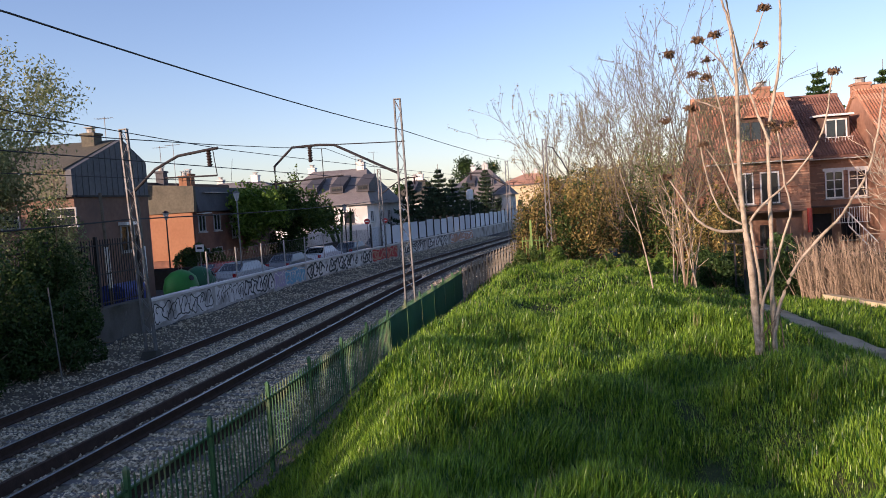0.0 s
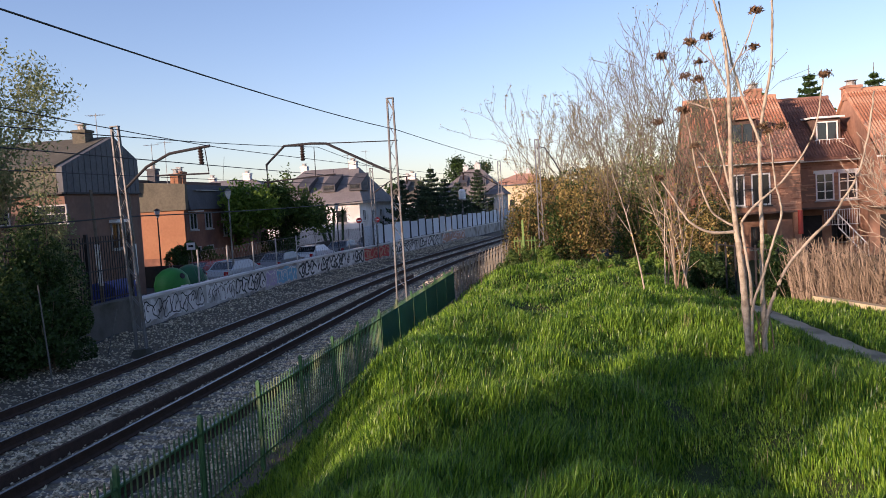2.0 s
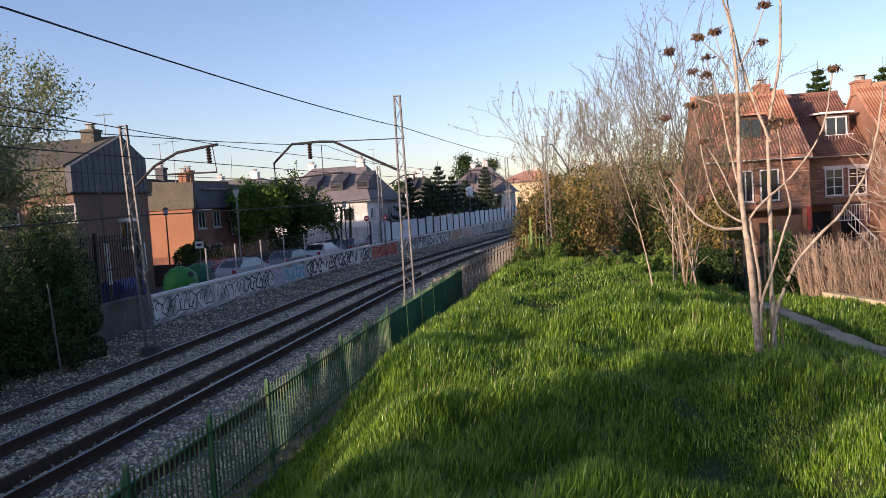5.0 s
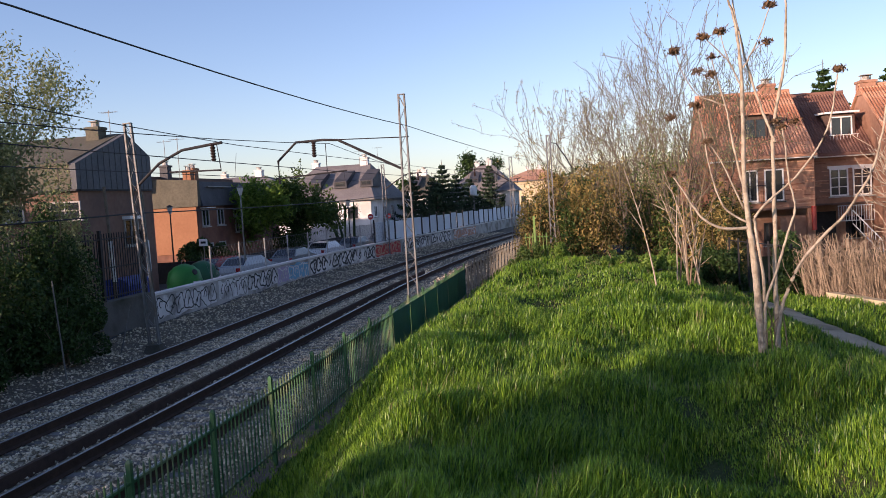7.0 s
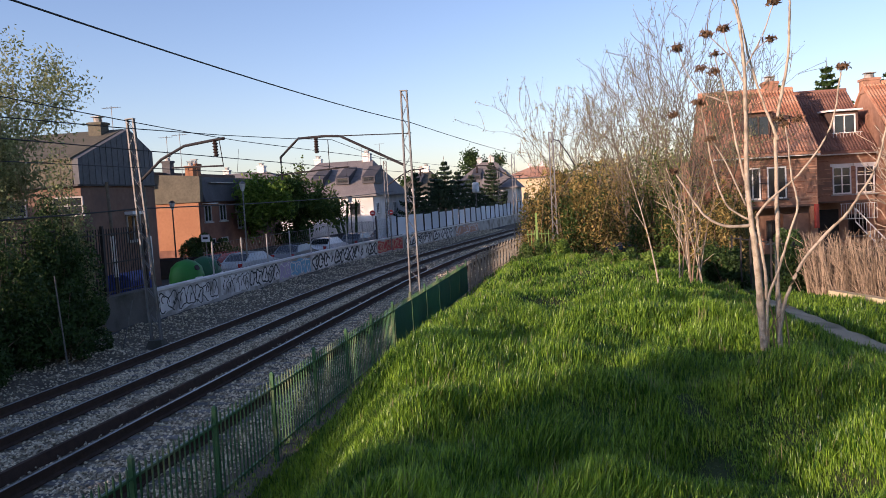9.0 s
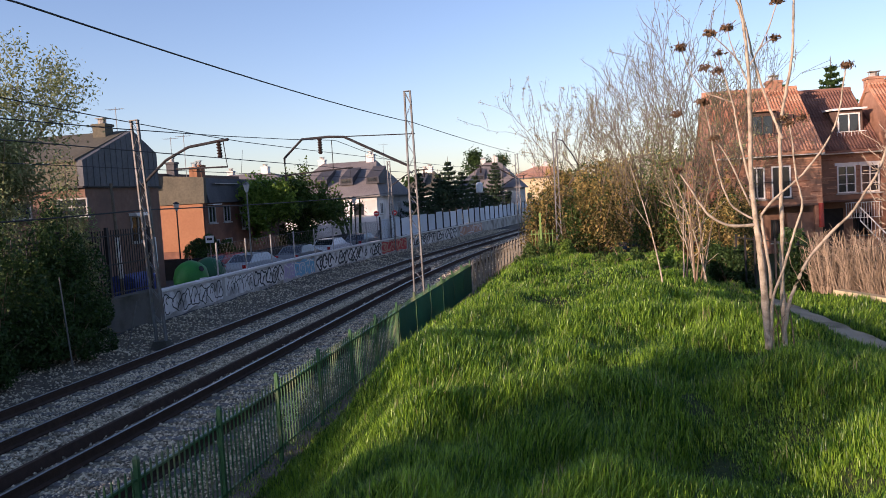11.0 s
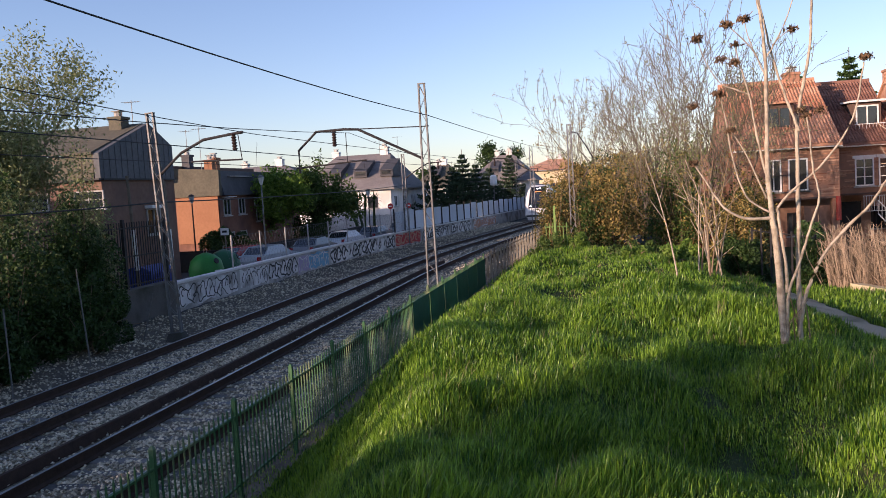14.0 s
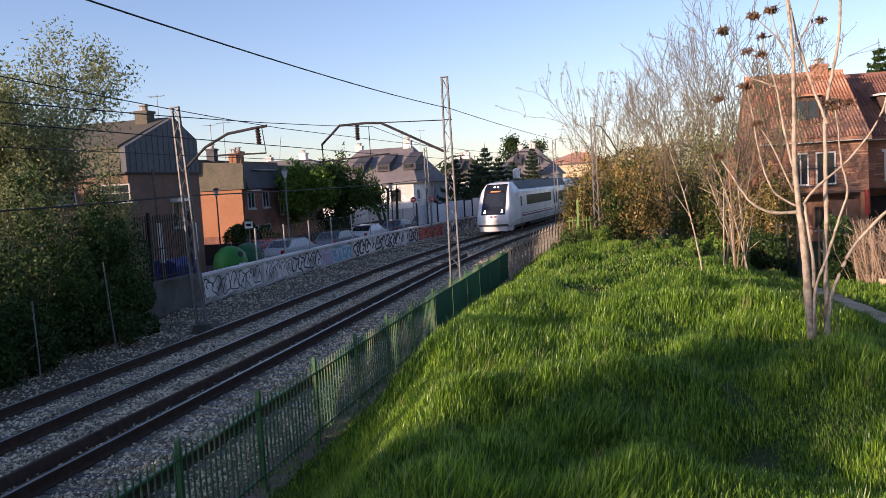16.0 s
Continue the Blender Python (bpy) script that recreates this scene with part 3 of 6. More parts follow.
        b.hexa([(-1.05, 0.1, 0.2), (1.05, 0.1, 0.2), (1.2, 1.6, 0.2), (-1.2, 1.6, 0.2), (-1.1, 0.02, 0.56), (1.1, 0.02, 0.56), (1.28, 1.6, 0.56), (-1.28, 1.6, 0.56)])
        part("snowplough", b, M_TRAINWHITE, t)
        b = Build()
        for k in range(7):
            on_nose(b, -0.36 + k * 0.105, -0.36 + k * 0.105 + 0.07, 0.03, 0.06, 0.01, 1)
        part("front_lettering", b, M_PURPLE, t, "small bars of purple lettering")
    return t


def car_pose(y):
    s = slope(y)
    return pose(TRACKS[0] + bend(y), y, 0, 0, 0, -math.degrees(math.atan(s)))


cars = [train_car(True), train_car(False), train_car(False)]
FRONT_AT_END, SPEED = 62.0, 13.2


def motions():
    for i, c in enumerate(cars):
        rows = []
        for t in [0.0, 2.0, 4.0, 6.0, 8.0, 10.0, 11.0, 12.0, 13.0, 13.5, 14.0, 14.5, 15.0, 15.5, 16.0]:
            y = FRONT_AT_END + SPEED * (16.0 - t) + i * 24.6
            rows.append((t, car_pose(y)))
        walk(c, rows)


# ---- the graffiti, posts and panels of the wall ----
M_BLACKPAINT = mat("black_spray_paint", (0.012, 0.012, 0.014), (0.03, 0.03, 0.032), 0.6, 5.0)
M_WHITEGRAF = mat("white_spray_paint", (0.55, 0.54, 0.52), (0.80, 0.78, 0.76), 0.8, 3.0, stain=(0.30, 0.28, 0.26), stain_scale=1.6)
M_LILACGRAF = mat("lilac_spray_paint", (0.34, 0.28, 0.42), (0.48, 0.40, 0.54), 0.8, 3.0)
M_BLUEGRAF = mat("blue_spray_paint", (0.10, 0.28, 0.42), (0.24, 0.48, 0.62), 0.8, 3.0)
M_REDGRAF = mat("red_spray_paint", (0.38, 0.035, 0.035), (0.52, 0.07, 0.06), 0.8, 3.0)
M_PINKGRAF_SUN = mat("orange_paint_and_sunlight", (0.42, 0.20, 0.13), (0.55, 0.30, 0.20), 0.8, 3.0)


def wall_point(y, z, out):
    s = slope(y)
    n = math.hypot(1, s)
    return (-16.1 + bend(y) + out / n, y - out * s / n, z)


def ribbon(b, pts, w, out):
    """A flat painted stroke on the wall through (y, z) points."""
    for i in range(len(pts) - 1):
        (ya, za), (yb, zb) = pts[i], pts[i + 1]
        d = Vector((yb - ya, zb - za))
        if d.length < 1e-5:
            continue
        n = Vector((-d.y, d.x)).normalized() * w / 2
        e = d.normalized() * w * 0.3
        q = [(ya - e.x - n.x, za - e.y - n.y), (yb + e.x - n.x, zb + e.y - n.y), (yb + e.x + n.x, zb + e.y + n.y), (ya - e.x + n.x, za - e.y + n.y)]
        b.face([wall_point(y, z, out) for y, z in q])


def graffiti(y0, y1, ground_mat, letters, stroke, ink, seed):
    rnd = random.Random(seed)
    b = Build()
    k = 14
    top = [(y0 + (y1 - y0) * i / k, 0.84 + 0.14 * rnd.random()) for i in range(k + 1)]
    bot = [(y0 + (y1 - y0) * i / k, 0.02 + 0.14 * rnd.random()) for i in range(k + 1)]
    for i in range(k):
        b.face([wall_point(*bot[i], 0.004), wall_point(*bot[i + 1], 0.004), wall_point(*top[i + 1], 0.004), wall_point(*top[i], 0.004)])
    g = part("graffiti", b, ground_mat, wall, "worn field of spray paint or painted sunlight")
    b = Build()
    w = (y1 - y0) / letters
    for i in range(letters):
        c, lean = y0 + w * (i + 0.5), rnd.uniform(-0.12, 0.12)
        # the rounded outline of one letter, then its inner marks
        ph, lobes = rnd.uniform(0, 6.28), rnd.choice((2, 3, 3, 4))
        ring = []
        for q in range(19):
            a = 2 * math.pi * q / 18
            k = 1 + 0.22 * math.sin(lobes * a + ph)
            z = 0.5 + 0.36 * k * math.sin(a)
            ring.append((c + 0.50 * w * k * math.cos(a) + lean * (z - 0.5), min(0.93, max(0.07, z))))
        if rnd.random() < 0.8:
            ribbon(b, ring[: rnd.choice((19, 19, 15, 13))], stroke, 0.008)
        for q in range(rnd.choice((1, 1, 2))):
            cy, cz = c + rnd.uniform(-0.18, 0.18) * w, rnd.uniform(0.35, 0.65)
            if rnd.random() < 0.5:
                ribbon(b, [(cy - 0.14 * w, cz - 0.16), (cy, cz + 0.05), (cy + 0.16 * w, cz + 0.14)], stroke * 1.2, 0.009)
            else:
                a0 = rnd.uniform(0, 6.28)
                ribbon(b, [(cy + 0.17 * w * math.cos(a0 + 0.5 * u), cz + 0.13 * math.sin(a0 + 0.5 * u)) for u in range(9)], stroke * 0.9, 0.009)
    part("strokes", b, ink, g, "sprayed outline strokes")


graffiti(28.3, 33.4, M_WHITEGRAF, 7, 0.05, M_BLACKPAINT, 1)
graffiti(33.7, 36.8, M_WHITEGRAF, 5, 0.045, M_BLACKPAINT, 2)
graffiti(36.9, 40.6, M_WHITEGRAF, 5, 0.085, M_BLACKPAINT, 3)
graffiti(40.7, 42.2, M_LILACGRAF, 2, 0.06, M_WHITEGRAF, 9)
graffiti(42.2, 45.2, M_BLUEGRAF, 4, 0.07, M_WHITEGRAF, 4)
graffiti(45.6, 57.5, M_WHITEGRAF, 13, 0.13, M_BLACKPAINT, 5)
graffiti(57.7, 63.2, M_REDGRAF, 5, 0.12, M_PINKGRAF_SUN, 6)
graffiti(64.0, 71.0, M_WHITEGRAF, 6, 0.11, M_BLACKPAINT, 7)
graffiti(71.5, 78.0, M_WHITEGRAF, 5, 0.13, M_BLACKPAINT, 12)
# the orange field here is warm sunlight on the wall, painted as colour
graffiti(79.0, 88.0, M_PINKGRAF_SUN, 7, 0.11, M_WHITEGRAF, 8)

M_POSTGREY = mat("pale_post", (0.30, 0.29, 0.27), (0.45, 0.43, 0.40), 0.8, 3.0)


def chainlink():
    f = thing("chain_link_fence", "grey posts with wire mesh standing on the wall", "fence", kind="structure")
    b = Build()
    b.tube([(0, 0, 0), (0, 0, 1.5)], 0.035, 6)
    me = b.mesh("post", M_POSTGREY)
    y = 33.4
    ys = []
    while y < 62:
        part("post", me, None, f, at=Matrix.Translation((-16.24 + bend(y), y, 1.08)))
        ys.append(y)
        y += 3.1
    b = Build()
    for z in (1.15, 1.8, 2.5):
        b.tube([(-16.24 + bend(q), q, z) for q in ys], 0.006, 4)
    for i in range(int((ys[-1] - ys[0]) / 0.35)):
        q = ys[0] + i * 0.35
        for s in (-1, 1):
            b.bar((-16.24 + bend(q), q, 1.12), (-16.24 + bend(q), q + 0.9 * s, 2.5), 0.005)
    part("wire_mesh", b, M_GALV, f, "thin diamond wire mesh")


chainlink()
M_PANEL = mat("pale_panel", (0.54, 0.57, 0.60), (0.72, 0.75, 0.78), 0.7, 0.6, rand=0.5, bump=0.1)


def panel_fence():
    f = thing("panel_fence", "pale grey panels between dark posts on the wall", "fence", kind="structure")
    b = Build()
    b.box(-0.05, -0.05, 0, 0.05, 0.05, 1.75)
    me = b.mesh("post", M_DARKSTEEL)
    y = 58.0
    i = 0
    while y < 140:
        s = slope(y)
        part("post", me, None, f, at=Matrix.Translation((-16.24 + bend(y), y, 1.08)))
        b = Build()
        h = 2.60 + 0.07 * math.sin(i * 2.3)
        b.sweep([(-0.02, 1.15), (0.02, 1.15), (0.02, h), (-0.02, h)], along(-16.3, y + 0.06, y + 2.2, 2.14))
        part("panel", b, M_PANEL, f)
        y += 2.3
        i += 1


panel_fence()
# plinth and dark bar railing at the near end of the wall
b = Build()
b.box(-16.5, 14.0, -0.5, -16.1, 28.08, 1.1)
b.box(-16.54, 14.0, 1.1, -16.06, 28.1, 1.18)
plinth = tagged(part("wall_plinth", b, M_DARKCONC), "dark stained concrete plinth under the railing", "wall", kind="structure")


def bar_railing():
    f = thing("bar_railing", "tall black steel bar railing on a concrete plinth", "railing", (-16.3, 0, 1.18), kind="structure")
    b = Build()
    b.box(-0.014, -0.014, 0.05, 0.014, 0.014, 2.35)
    me = b.mesh("bar", M_DARKSTEEL)
    for k in range(int((28.0 - 20.0) / 0.155)):
        part("bar", me, None, f, at=Matrix.Translation((0, 20.0 + k * 0.155, 0)))
    for z in (0.15, 1.15, 2.15):
        b = Build()
        b.bar((0.02, 20.0, z), (0.02, 28.0, z), 0.03, 0.045)
        part("rail", b, M_DARKSTEEL, f)
    for y in (20.0, 22.7, 25.3, 28.0):
        b = Build()
        b.box(-0.05, y - 0.05, 0, 0.05, y + 0.05, 2.45)
        part("post", b, M_DARKSTEEL, f)


bar_railing()


# ---- street furniture behind the wall ----
def street_lamp(x, y, h, m, globe=True, curved=False):
    t = thing("street_lamp", "slim metal street lamp with a glass lantern" if not curved else "tall curved metal street lamp", "street lamp", (x, y, 0), "street lamps")
    b = Build()
    if curved:
        b.tube([(0, 0, 0), (0, 0, h * 0.8), (0.15, 0, h * 0.93), (0.7, 0, h), (1.3, 0, h * 0.99)], [0.07, 0.055, 0.05, 0.045, 0.04], 8)
        part("pole", b, m, t)
        b = Build()
        b.hexa([(1.2, -0.12, h * 0.98 - 0.06), (1.8, -0.08, h * 0.98 - 0.04), (1.8, 0.08, h * 0.98 - 0.04), (1.2, 0.12, h * 0.98 - 0.06), (1.2, -0.1, h * 0.98 + 0.06), (1.8, -0.05, h * 0.98 + 0.03), (1.8, 0.05, h * 0.98 + 0.03), (1.2, 0.1, h * 0.98 + 0.06)])
        part("lantern", b, M_GALV, t)
    else:
        b.tube([(0, 0, 0), (0, 0, 0.9), (0, 0, 0.95), (0, 0, h - 0.5)], [0.085, 0.085, 0.05, 0.04], 8)
        part("pole", b, m, t)
        b = Build()
        b.tube([(0, 0, h - 0.5), (0, 0, h - 0.42), (0, 0, h - 0.1), (0, 0, h - 0.06)], [0.06, 0.10, 0.19, 0.15], 8)
        part("lantern", b, M_LANTERN, t, "pale glass lantern")
        b = Build()
        b.tube([(0, 0, h - 0.07), (0, 0, h - 0.03), (0, 0, h + 0.06)], [0.21, 0.18, 0.04], 8)
        part("cap", b, m, t)
    return t


M_LANTERN = mat("lantern_glass", (0.45, 0.45, 0.43), (0.58, 0.58, 0.55), 0.2, 2.0)
street_lamp(-18.6, 42.5, 5.4, M_GALV)
street_lamp(-15.6, 74.0, 4.9, M_GALV)
street_lamp(-24.5, 45.5, 4.6, M_DARKSTEEL)
street_lamp(-17.6, 60.0, 4.4, M_DARKSTEEL)
street_lamp(-13.5, 112, 7.6, M_GALV, curved=True)


def timber_pole(x, y, h, lean):
    t = thing("utility_pole", "old timber utility pole with a pale sleeve", "pole", pose(x, y, 0, 0, lean, 0))
    b = Build()
    b.tube([(0, 0, -0.2), (0.02, 0, h * 0.5), (0, 0, h)], [0.075, 0.065, 0.055], 8)
    part("shaft", b, M_BARK, t)
    b = Build()
    b.tube([(0.01, 0, h * 0.33), (0.02, 0, h * 0.62)], 0.085, 8)
    part("sleeve", b, M_WHITEPAINT, t, "pale sleeve")


timber_pole(-16.9, 27.0, 5.2, -1.5)
timber_pole(-16.75, 29.2, 5.0, -1)
for sx, sy, sh, ln in ((-13.95, 19.6, 2.6, -4), (-13.7, 16.3, 2.0, -1), (-14.5, 23.2, 1.5, 16)):
    b = Build()
    b.tube([(0, 0, -0.3), (0, 0, sh)], [0.022, 0.018], 6)
    single("thin_stake", b, M_SLEEPER, "thin pale stake leaning in the verge", "stake", "stakes", at=pose(sx, sy, -0.15, 0, ln, 0))

M_BLUEBIN = mat("blue_plastic", (0.014, 0.028, 0.15), (0.03, 0.05, 0.23), 0.5, 1.5)
M_GREENBIN = mat("green_plastic", (0.012, 0.13, 0.02), (0.03, 0.22, 0.04), 0.5, 1.5)
M_DARKGREENBIN = mat("dark_green_plastic", (0.01, 0.07, 0.03), (0.02, 0.11, 0.05), 0.5, 1.5)
M_ORANGEBIN = mat("orange_plastic", (0.50, 0.16, 0.08), (0.62, 0.24, 0.12), 0.5, 1.5)


def wheelie_container(x, y, w, m):
    t = thing("waste_container", "large blue plastic waste container with a curved lid", "waste container", (x, y, 0.1), "waste containers")
    b = Build()
    b.hexa([(-0.5, -w / 2 + 0.06, 0.15), (0.5, -w / 2 + 0.06, 0.15), (0.5, w / 2 - 0.06, 0.15), (-0.5, w / 2 - 0.06, 0.15), (-0.6, -w / 2, 1.25), (0.6, -w / 2, 1.25), (0.6, w / 2, 1.25), (-0.6, w / 2, 1.25)])
    part("bin_body", b, m, t)
    b = Build()
    prof = [(0.62 * math.cos(a), 0.3 * math.sin(a)) for a in [math.pi * i / 8 for i in range(9)]]
    b.sweep([(p, q) for p, q in prof], [(0, -w / 2 - 0.03, 1.26, 1, 0), (0, w / 2 + 0.03, 1.26, 1, 0)])
    part("lid", b, m, t)
    for s in (-1, 1):
        b = Build()
        b.tube([(-0.5, s * (w / 2 - 0.2), 0.0), (-0.38, s * (w / 2 - 0.2), 0.0)], 0.1, 10)
        part("wheel", b, M_DARKSTEEL, t, at=Matrix.Translation((0, 0, 0.1)))
    return t


wheelie_container(-18.3, 30.0, 1.7, M_BLUEBIN)


def bottle_bank(x, y, m, turn):
    t = thing("bottle_bank", "rounded green plastic glass-recycling igloo", "recycling bin", pose(x, y, 0.05, 0, 0, turn), "recycling igloos")
    b = Build()
    b.tube([(0, 0, 0), (0, 0, 0.15), (0, 0, 0.8), (0, 0, 1.25), (0, 0, 1.5), (0, 0, 1.62)], [0.72, 0.80, 0.84, 0.72, 0.45, 0.12], 20)
    part("shell", b, m, t, smooth=True)
    b = Build()
    b.tube([(0, -0.1, 1.6), (0, -0.1, 1.8), (0, 0.1, 1.8), (0, 0.1, 1.6)], 0.02, 6)
    part("lifting_hook", b, M_GALV, t)
    for a in (0, 180):
        b = Build()
        r = radians(a)
        b.tube([(0.66 * math.cos(r), 0.66 * math.sin(r), 1.2), (0.74 * math.cos(r), 0.74 * math.sin(r), 1.24)], 0.14, 12)
        part("slot", b, M_DARKSTEEL, t, "dark round opening")
    b = Build()
    b.box(0.78, -0.22, 0.45, 0.845, 0.22, 0.8)
    part("sticker", b, M_WHITEPAINT, t, "white sticker")
    return t


bottle_bank(-18.9, 36.0, M_GREENBIN, -20)
bottle_bank(-18.9, 37.9, M_DARKGREENBIN, 10)


# ---- cars ----
M_TYRE = mat("tyre", (0.012, 0.012, 0.012), (0.025, 0.025, 0.025), 0.85, 4.0)
M_LIGHTGLASS = mat("headlight_glass", (0.5, 0.5, 0.5), (0.6, 0.6, 0.6), 0.15, 3.0)
M_TAIL = mat("tail_light", (0.30, 0.01, 0.01), (0.4, 0.02, 0.02), 0.2, 3.0)


def car(x, y, z, turn, paint, word):
    t = thing("parked_car", word + " hatchback car parked by the kerb", "car", pose(x, y, z, 0, 0, turn), "parked cars")
    side = [(-2.05, 0.35), (-2.1, 0.7), (-1.95, 0.95), (-1.55, 1.0), (-1.0, 1.42), (0.35, 1.46), (1.05, 1.02), (1.85, 0.88), (2.05, 0.66), (2.05, 0.32)]
    b = Build()
    n = len(side)
    for ww in (-0.84, 0.84):
        for (u, v) in side:
            k = 0.80 if v > 1.1 else (0.97 if v > 0.9 else 1.0)
            b.v.append((u, ww * k, v))
    for i in range(n):
        j = (i + 1) % n
        b.f.append((i, j, n + j, n + i))
        b.m.append(0)
    b.f.append(tuple(range(n))[::-1])
    b.f.append(tuple(range(n, 2 * n)))
    b.m += [0, 0]
    part("car_body", b, paint, t)
    for s in (-1, 1):
        b = Build()
        b.face([(-1.35, s * 0.80, 1.04), (0.85, s * 0.80, 1.04), (0.3, s * 0.69, 1.38), (-0.95, s * 0.69, 1.36)])
        w = part("side_window", b, M_GLASS, t)
        for u in (-1.3, 1.3):
            b = Build()
            b.tube([(u, s * 0.68, 0.31), (u, s * 0.86, 0.31)], 0.31, 14)
            wh = part("wheel", b, M_TYRE, t)
            b = Build()
            b.tube([(u, s * 0.84, 0.31), (u, s * 0.875, 0.31)], 0.19, 10)
            part("rim", b, M_GALV, wh)
        b = Build()
        b.box(1.88, s * 0.68 - 0.14, 0.66, 2.06, s * 0.68 + 0.14, 0.80)
        part("headlight", b, M_LIGHTGLASS, t)
        b = Build()
        b.box(-2.11, s * 0.68 - 0.1, 0.72, -1.98, s * 0.68 + 0.1, 0.92)
        part("tail_light", b, M_TAIL, t)
    b = Build()
    b.face([(1.07, -0.70, 1.03), (1.07, 0.70, 1.03), (0.40, 0.62, 1.44), (0.40, -0.62, 1.44)])
    part("windscreen", b, M_GLASS, t)
    b = Build()
    b.face([(-1.53, 0.70, 1.03), (-1.53, -0.70, 1.03), (-1.04, -0.62, 1.40), (-1.04, 0.62, 1.40)])
    part("rear_window", b, M_GLASS, t)
    return t


def paint(name, c):
    return mat(name, tuple(v * 0.92 for v in c), c, 0.25, 1.0, spec=0.6)


P_RED, P_GREY, P_WHITE, P_BLUE, P_SILVER = paint("red_car_paint", (0.35, 0.05, 0.04)), paint("grey_car_paint", (0.16, 0.17, 0.18)), paint("white_car_paint", (0.75, 0.76, 0.78)), paint("blue_car_paint", (0.05, 0.07, 0.13)), paint("silver_car_paint", (0.45, 0.47, 0.48))
car(-19.0, 43.8, 0, 80, P_SILVER, "silver")
car(-20.8, 44.6, 0, 70, P_RED, "red")
car(-18.6, 50.2, 0, 86, P_GREY, "dark grey")
car(-18.8, 57.5, 0, 84, P_WHITE, "white")
car(-18.2, 63.5, 0, 84, P_GREY, "dark grey")
car(-17.4, 70.0, 0, 82, P_GREY, "dark grey")
car(1.75, 37.0, hill(1.75, 37.0), 80, P_BLUE, "dark blue")
car(4.4, 41.0, 0.0, 60, P_RED, "dark red")


# ---- small street signs ----
def road_sign(x, y, h, m, square=False):
    t = thing("road_sign", "round road sign with a red rim on a post" if not square else "small square white sign on a post", "road sign", (x, y, 0), "road signs")
    b = Build()
    b.tube([(0, 0, -0.1), (0, 0, h)], 0.03, 6)
    part("pole", b, M_GALV, t)
    b = Build()
    if square:
        b.box(-0.25, -0.05, h - 0.4, 0.25, -0.03, h)
    else:
        b.tube([(0, -0.03, h - 0.1), (0, -0.05, h - 0.1)], 0.25, 16)
    p = part("sign_plate", b, m, t)
    b = Build()
    if square:
        b.box(-0.15, -0.056, h - 0.26, 0.15, -0.051, h - 0.14)
    else:
        b.box(-0.16, -0.056, h - 0.14, 0.16, -0.051, h - 0.06)
    part("sign_mark", b, M_WHITEPAINT if not square else M_DARKSTEEL, p)


road_sign(-18.0, 68.0, 3.0, M_REDGRAF)
road_sign(-17.6, 73.0, 2.9, M_REDGRAF)
road_sign(-21.0, 42.5, 2.6, M_WHITEPAINT, True)
t = thing("track_signal", "white rounded signal head on a slim post", "signal", (-12.6, 96, 0))
b = Build()
b.tube([(0, 0, -0.2), (0, 0, 4.2)], 0.08, 8)
part("pole", b, M_GALV, t)
b = Build()
b.tube([(0, 0, 4.2), (0, 0, 4.35), (0, 0, 5.3), (0, 0, 5.5)], [0.2, 0.42, 0.42, 0.2], 12)
part("signal_head", b, M_WHITEPAINT, t)


# ---- houses ----
def pane_window(parent, p, u, w, h, frame_m=None, cols=2, rows=1, depth=0.05, sill=True, name="window"):
    """A framed window at p (lower corner), running along the unit vector u, facing the side to its right."""
    u = Vector(u).normalized()
    n = Vector((u.y, -u.x, 0))
    frame_m = frame_m or M_WHITEPAINT
    p = Vector(p)

    def block(b, a0, a1, z0, z1, d0, d1):
        c = []
        for z in (z0, z1):
            for a, d in ((a0, d0), (a1, d0), (a1, d1), (a0, d1)):
                q = p + u * a + n * d
                c.append((q.x, q.y, p.z + z))
        b.hexa(c)
    b = Build()
    t = 0.07
    block(b, 0, w, 0, t, 0, depth)
    block(b, 0, w, h - t, h, 0, depth)
    block(b, 0, t, t, h - t, 0, depth)
    block(b, w - t, w, t, h - t, 0, depth)
    for c in range(1, cols):
        block(b, w * c / cols - 0.03, w * c / cols + 0.03, t, h - t, 0, depth)
    for r in range(1, rows):
        block(b, t, w - t, h * r / rows - 0.02, h * r / rows + 0.02, 0, depth * 0.8)
    fr = part(name, b, frame_m, parent, "white window frame" if frame_m is M_WHITEPAINT else "")
    b = Build()
    block(b, t * 0.5, w - t * 0.5, t * 0.5, h - t * 0.5, -0.03, 0.012)
    part("pane", b, M_GLASS, fr)
    if sill:
        b = Build()
        block(b, -0.08, w + 0.08, -0.08, -0.003, 0.0, 0.14)
        part("sill", b, M_CONCRETE, fr)
    return fr


def slab(b, a, c, d, e, th, mi=0):
    """A roof slab: four corners, thickness downwards."""
    b.hexa([(p[0], p[1], p[2] - th) for p in (a, c, d, e)] + [a, c, d, e], mi)


